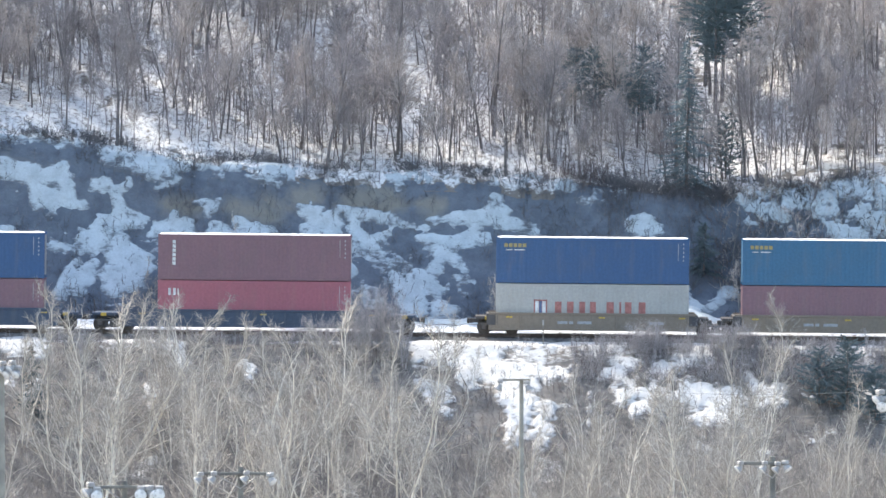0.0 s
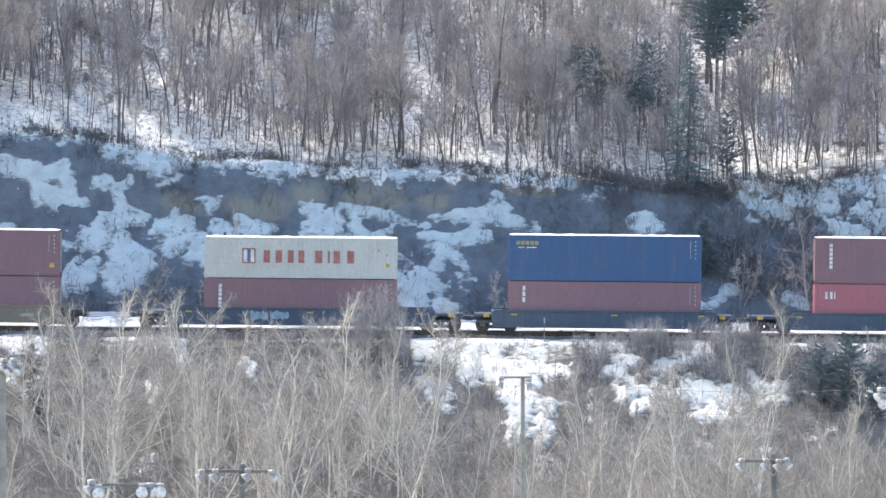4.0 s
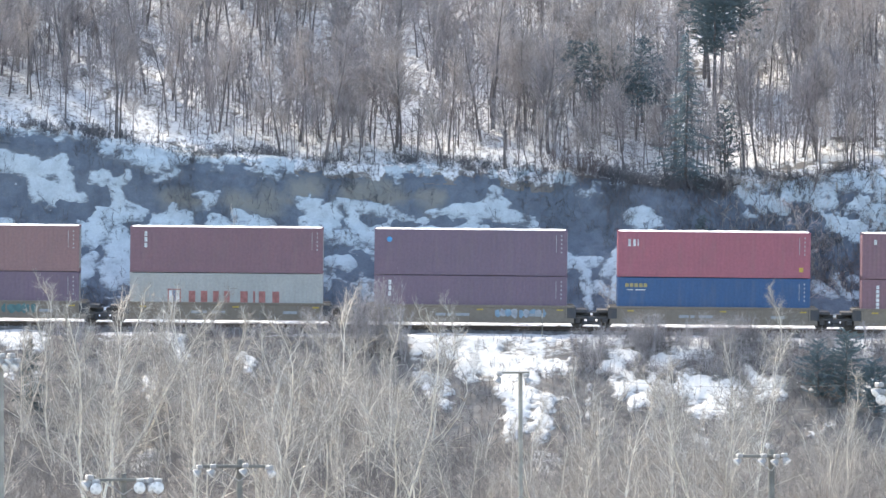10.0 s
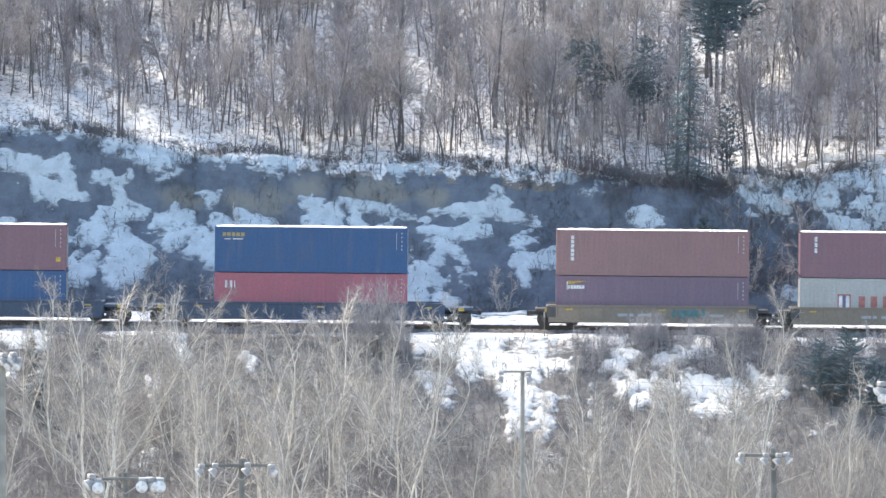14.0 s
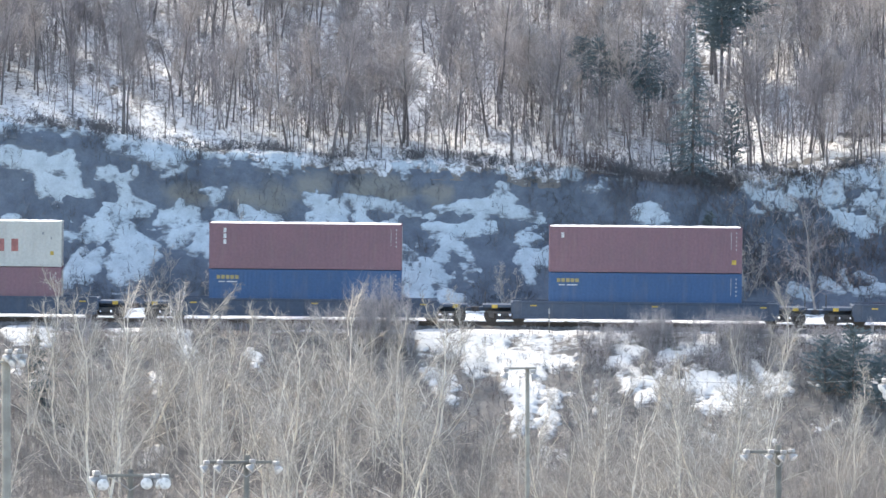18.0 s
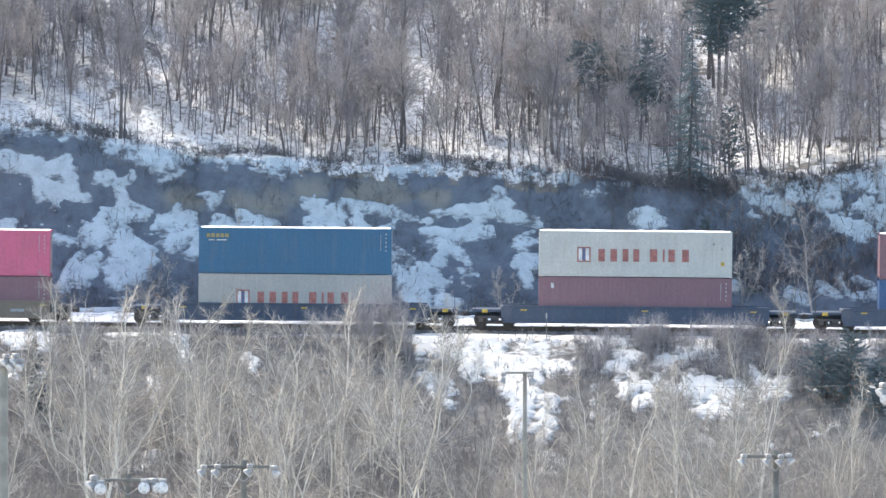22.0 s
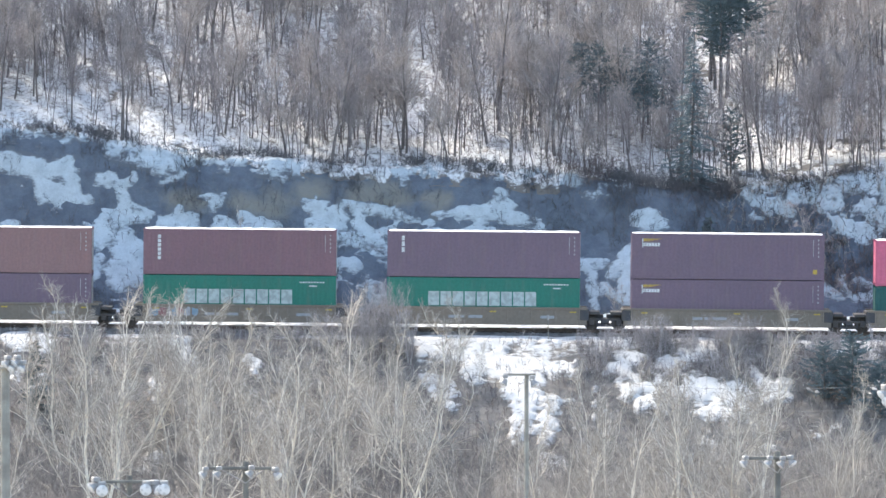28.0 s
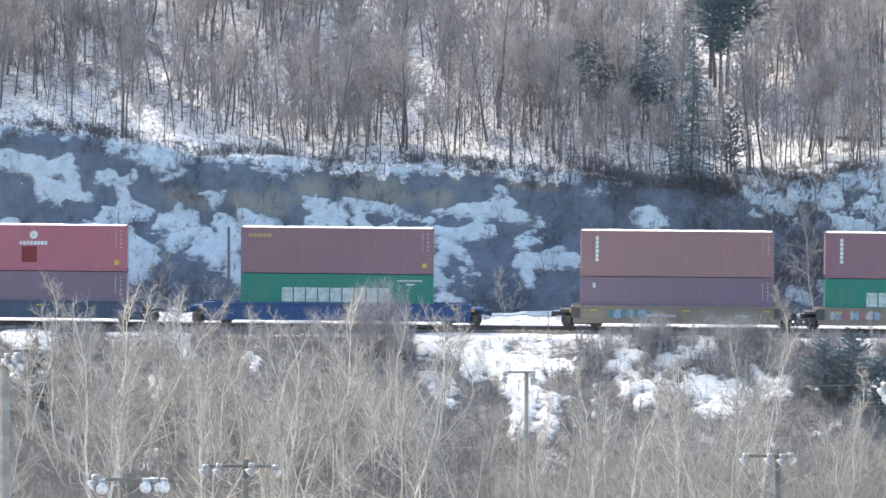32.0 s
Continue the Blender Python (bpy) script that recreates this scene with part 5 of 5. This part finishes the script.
def well_car(index, offset, colour, length, ends):
    """One well with its end platforms; origin under the middle of its container."""
    m = paint(colour)
    name = {"tan_car": "weathered tan", "dark_car": "dark blue-black", "blue_car": "blue"}[colour]
    root = thing("well_car", on_line((offset - 784) / UNIT + 6.095), f"{name} steel well car of a freight train", "railway car", "cars of the train")
    long_well = length > 16.5
    half = 8.35 if length > 18 else (7.0 if long_well else 6.55)
    for s in (-1, 1):
        y = s * 1.36
        o = s * 0.06

        def sill():
            prof = [(-0.05, 0.45), (-0.12, 0.45), (-0.12, 0.31), (0.12, 0.31), (0.12, 0.45), (0.05, 0.45), (0.05, 1.28), (0.1, 1.3), (0.1, 1.42), (-0.1, 1.42), (-0.1, 1.3), (-0.05, 1.28)]
            bm = bmesh.new()
            ends_ = [[bm.verts.new((x, y + a_, b_)) for a_, b_ in prof] for x in (-half, half)]
            bm.faces.new(ends_[0])
            bm.faces.new(ends_[1][::-1])
            for k in range(len(prof)):
                bm.faces.new((ends_[0][k - 1], ends_[0][k], ends_[1][k], ends_[1][k - 1]))
            bmesh.ops.recalc_face_normals(bm, faces=bm.faces)
            return bm
        shared(("side_sill", half, s), sill, m, root)
        n = 9
        for k in range(n):
            x = -half + 0.5 + k * (2 * half - 1.0) / (n - 1)
            shared(("rib", s), lambda: boxed(-0.05, 0.05, min(y, y + s * 0.1), max(y, y + s * 0.1), 0.5, 1.3, bevel=0.01), m, root, Matrix.Translation((x, 0, 0)))
        if s < 0:
            for x in (-half + 1.3, 0.6, half - 0.9):
                shared(("reflector",), lambda: boxed(-0.2, 0.2, y - 0.115, y - 0.1, 1.1, 1.18), YELLOW, root, Matrix.Translation((x, 0, 0)), label="yellow reflective plate")
            if colour == "tan_car":
                for x in (-1.7, -0.45, 4.1):
                    shared(("marking", "car"), lambda: bar(bmesh.new(), -0.5, 0.5, 0.72, 0.9, y=-1.412), GREY, root, Matrix.Translation((x, 0, 0)))
    shared(("well_floor", half), lambda: boxed(-half + 0.1, half - 0.1, -1.23, 1.23, 0.312, 0.355), DARK_STEEL, root)
    reach = length / 2
    for e in (-1, 1):
        def platform():
            bm = bmesh.new()
            lo, hi = sorted((e * (half - 0.05), e * (reach - 0.35)))
            box(bm, lo, hi, -1.15, 1.15, 0.98, 1.16, bevel=0.02)
            lo, hi = sorted((e * (half - 0.6), e * (half + 0.12)))
            box(bm, lo, hi, -1.42, 1.42, 0.6, 1.34, bevel=0.04)
            lo, hi = sorted((e * (half + 0.1), e * (reach - 0.1)))
            box(bm, lo, hi, -0.32, 0.32, 0.72, 0.98, bevel=0.03)
            return bm
        shared(("end_platform", half, reach, e), platform, m if colour != "tan_car" else DARK_STEEL, root)
        if ends[0 if e < 0 else 1]:
            def rail_():
                bm = bmesh.new()
                x = e * (reach - 0.5)
                tube(bm, (x, -1.1, 0.6), (x, -1.1, 1.95), 0.022, 0.022, 6)
                tube(bm, (x, -1.1, 1.45), (x, -0.5, 1.45), 0.02, 0.02, 6)
                tube(bm, (x, -1.1, 1.95), (x, -0.5, 1.95), 0.02, 0.02, 6)
                tube(bm, (x, -0.5, 1.0), (x, -0.5, 1.95), 0.02, 0.02, 6)
                return bm
            shared(("handrail", reach, e), rail_, DARK_STEEL, root)
            shared(("coupler", reach, e), lambda: box(boxed(*sorted((e * (reach - 0.2), e * (reach + 0.12))), -0.12, 0.12, 0.68, 0.98, bevel=0.03), *sorted((e * (reach + 0.02), e * (reach + 0.2))), -0.2, 0.2, 0.66, 1.0, bevel=0.05), DARK_STEEL, root)
            shared(("sign_plate", reach, e), lambda: boxed(e * (reach - 1.1) - 0.18, e * (reach - 1.1) + 0.18, -1.2, -1.16, 0.94, 1.15, bevel=0.01), YELLOW, root, label="yellow plate")
            truck(root, e * (reach - 1.75))
        elif e < 0:
            truck(root, e * reach)
    return root


SCRAWL = {"teal": material("teal_scrawl", (0.1, 0.2, 0.2), 0.7), "grey": material("grey_scrawl", (0.42, 0.42, 0.44), 0.7), "pale": material("pale_blue_scrawl", (0.25, 0.36, 0.45), 0.7),
          "rose": material("rose_scrawl", (0.35, 0.16, 0.17), 0.7)}
# car in the train, colours, start and end from the left end of its container
GRAFFITI = [(19, ("teal", "pale"), 1.7, 4.2), (18, ("grey", "pale", "rose"), 0.3, 3.4), (7, ("pale", "grey"), 7.6, 10.7), (5, ("teal",), 2.0, 3.6), (9, ("teal",), 7.3, 9.2), (4, ("pale",), 2.9, 5.3)]


def graffiti(root, index):
    for car, colours, x0, x1 in GRAFFITI:
        if car != index:
            continue
        r = random.Random(car)
        x = x0
        n = 0
        while x < x1:
            w = r.uniform(0.3, 0.6)
            bm = bmesh.new()
            k = 9
            ring_ = [bm.verts.new((x + w / 2 + w * 0.62 * math.cos(6.283 * i / k) * r.uniform(0.6, 1.1), 0, 0.93 + 0.36 * math.sin(6.283 * i / k) * r.uniform(0.55, 1.0))) for i in range(k)]
            bm.faces.new(ring_)
            part("graffiti", bm, SCRAWL[colours[n % len(colours)]], root, "faded painted scrawl", Matrix.Translation((-6.095, -1.414 - 0.002 * (n % 3), 0)))
            x += w * 0.85
            n += 1


CARS = []


def build_train():
    for i, (off, up, low, car, length) in enumerate(TRAIN):
        left = i + 1 < len(TRAIN) and abs(TRAIN[i][0] - TRAIN[i + 1][0]) < 450 and car == "tan_car"
        right = i > 0 and abs(TRAIN[i][0] - TRAIN[i - 1][0]) < 450 and car == "tan_car"
        root = well_car(i, off, car, length, (not left, not right))
        graffiti(root, i)
        CARS.append((root, (off - 784) / UNIT + 6.095, 0.0))
        d = (off - 784) / UNIT
        if low[1] == LO:
            for k, (c, st) in enumerate((("dark_green", "green_word"), ("maroon", "short_column"))):
                ob = container(c, LO, st, f"{NAMES[c]} short shipping container {EXTRA[st]}, in a well car", on_line(d, BED), 6.058, False, i)
                CARS.append((ob, d + k * 6.13, BED))
        else:
            ob = container(low[0], low[1], low[2], f"{NAMES[low[0]]} shipping container {EXTRA[low[2]]}, in a well car", on_line(d, BED), 12.19, False, i)
            CARS.append((ob, d, BED))
        z = BED + low[1] + 0.012
        ob = container(up[0], up[1], up[2], f"{NAMES[up[0]]} shipping container {EXTRA[up[2]]}, stacked on another", on_line(d, z), 12.19, True, i)
        CARS.append((ob, d, z))


build_train()

# ---------------------------------------------------------------- lamps and poles


def flood_head(parent, x, y, z, turn, face, size=1.0):
    """A flood lamp: a gear box on top and a round dish below it, turned to a side and tipped up."""
    at = Matrix.Translation((x, y, z)) @ Matrix.Rotation(radians(turn), 4, "Z") @ Matrix.Diagonal((size, size, size, 1))
    h = part("lamp_head", boxed(-0.14, 0.14, -0.11, 0.13, 0.1, 0.27, bevel=0.03), GALV, parent, "grey flood lamp", at)
    tilt = Matrix.Rotation(radians(-face), 4, "X")
    bm = bmesh.new()
    bmesh.ops.create_cone(bm, cap_ends=False, segments=20, radius1=0.21, radius2=0.09, depth=0.26, matrix=tilt @ Matrix.Translation((0, 0, -0.06)))
    part("reflector", bm, GALV, h)
    bm = bmesh.new()
    bmesh.ops.create_uvsphere(bm, u_segments=18, v_segments=8, radius=0.2, matrix=tilt @ Matrix.Translation((0, 0, -0.19)) @ Matrix.Diagonal((1, 1, 0.25, 1)))
    part("lens", bm, LENS_GLASS, h, "white lamp glass")


def spot(bearing, level, dist):
    """The place seen in a direction given in units of STEP, at a distance along the view."""
    return (bearing - 784) / 12818 * dist, dist - 458, EYE[2] - dist * math.tan(radians(2.0 + (level - 441) / 223.7))


def lamp_pole(bearing, level, dist, arm, heads, label, name="flood_light_pole", width=0.1, drop=0.22, braces=True, wood=POLE, size=1.0):
    x, y, z = spot(bearing, level, dist)
    g = ground_at(x, y)
    root = thing(name, Matrix.Translation((x, y, g)), label, "lamp post", "poles in the valley")
    h = z - g
    part("pole", tube(bmesh.new(), (0, 0, -0.4), (0, 0, h), width * 1.2, width, 14), wood, root)
    part("crossarm", boxed(arm[0], arm[1], -width - 0.1, -width + 0.01, h - drop - 0.05, h - drop + 0.05, bevel=0.012), wood, root)
    if braces:
        for s in arm:
            part("brace", tube(bmesh.new(), (s * 0.6, -width - 0.03, h - drop - 0.03), (0, -width + 0.01, h - drop - 0.5), 0.022, 0.022, 6), GALV, root)
    for hx, hz, turn, face in heads:
        flood_head(root, hx, -width - 0.16, h - drop + hz, turn, face, size)
    return root


lamp_pole(425, 826, 240, (-1.35, 1.05), [(-1.33, -0.16, -75, 55), (-0.88, -0.14, -80, 45), (0.2, -0.12, -80, 45), (1.0, -0.18, 55, 50)],
          "grey flood light pole with four lamp heads on a crossarm", size=0.8)
lamp_pole(219, 851, 240, (-1.05, 1.2), [(-0.9, -0.25, 4, 80), (-1.12, -0.1, -70, 55), (0.58, -0.22, -6, 82), (0.85, -0.2, 50, 70), (1.16, -0.22, 3, 84)],
          "flood light pole with round white lamps facing the valley", drop=0.2)
lamp_pole(1368, 808, 240, (-1.12, 0.45), [(-1.08, -0.12, -70, 50), (-0.27, -0.12, -75, 45), (0.15, -0.14, -75, 45), (0.42, -0.1, 60, 45)],
          "grey flood light pole with lamp heads on a crossarm", size=0.75)
lamp_pole(-1, 655, 240, (-0.3, 0.65), [(0.1, 0.2, -60, 50), (0.3, 0.04, -45, 55), (0.42, 0.22, -55, 50), (0.6, 0.04, -35, 55)], "tall grey flood light pole topped by clustered lamps", size=0.8, width=0.15, drop=0.1, braces=False, wood=PALE_POLE)
lamp_pole(1584, 706, 250, (-0.6, 0.5), [(-0.52, 0.16, -60, 55), (-0.42, -0.08, -10, 65), (0.2, 0.2, 50, 60), (0.4, -0.1, 30, 65)], "tall grey flood light pole topped by clustered lamps", width=0.13, drop=0.1, braces=False, wood=PALE_POLE)
lamp_pole(923, 673, 330, (-1.08, 0.42), [(-0.98, -0.25, -85, 30), (0.28, -0.3, 80, 30)], "grey wooden utility pole with lamps on a crossarm", "utility_pole", width=0.095, drop=-0.02, braces=False, wood=PALE_POLE)


def cable(level, dist, label):
    a_, b_ = Vector(spot(960, level - 6, dist + 60)), Vector(spot(1700, level + 2, dist))
    bm = bmesh.new()
    n = 16
    pts = [a_.lerp(b_, k / n) - Vector((0, 0, 0.5 * 4 * (k / n) * (1 - k / n))) for k in range(n + 1)]
    for k in range(n):
        tube(bm, pts[k], pts[k + 1], 0.006, 0.006, 5)
    bmesh.ops.remove_doubles(bm, verts=bm.verts, dist=0.004)
    tagged(part("cable", bm, WIRE), label, "cable", "cables over the valley", "structure")


cable(678, 250, "thin dark overhead cable strung between poles")
cable(718, 250, "thin dark overhead cable strung between poles")


def post(x, y, height, r, label):
    root = thing("wooden_post", Matrix.Translation((x, y, ground_at(x, y))), label, "post")
    part("shaft", tube(bmesh.new(), (0, 0, -0.3), (0, 0, height), r * 1.1, r, 10), BARK, root)


post(-14.1, 7.4, 5.4, 0.095, "weathered grey-brown wooden post at the foot of a snowy bank")


def stake(x, y, height, label):
    root = thing("marker_stake", Matrix.Translation((x, y, ground_at(x, y))), label, "stake")
    part("rod", tube(bmesh.new(), (0, 0, -0.3), (0, 0, height), 0.03, 0.025, 8), POLE, root)
    part("marker", boxed(-0.05, 0.05, -0.045, -0.03, height - 0.35, height - 0.02, bevel=0.005), GALV, root)


stake(6.25, -6.2, 1.75, "thin grey marker stake in snow before the track")

# ---------------------------------------------------------------- movement


def motions():
    for ob, d, z in CARS:
        walk(ob, [(t, on_line(d + g / UNIT, z)) for t, g in GONE])
    # every wheelset turns at the pace of the train; leading and trailing ones each share one turning
    lead = {}
    for w in WHEELSETS:
        x = round(w.matrix_basis.translation.x, 3)
        if x in lead:
            w.rotation_mode = "QUATERNION"
            w.animation_data_create()
            w.animation_data.action = lead[x].animation_data.action
            w.animation_data.action_slot = lead[x].animation_data.action_slot
            continue
        lead[x] = w
        home = w.matrix_basis.translation.copy()
        rows = []
        for k in range(32 * FPS + 1):
            gone = float(np.interp(k / FPS, [t for t, _ in GONE], [g for _, g in GONE])) / UNIT
            rows.append((k / FPS, Matrix.Translation(home) @ Matrix.Rotation(gone / 0.42, 4, "Y")))
        walk(w, rows)


motions()
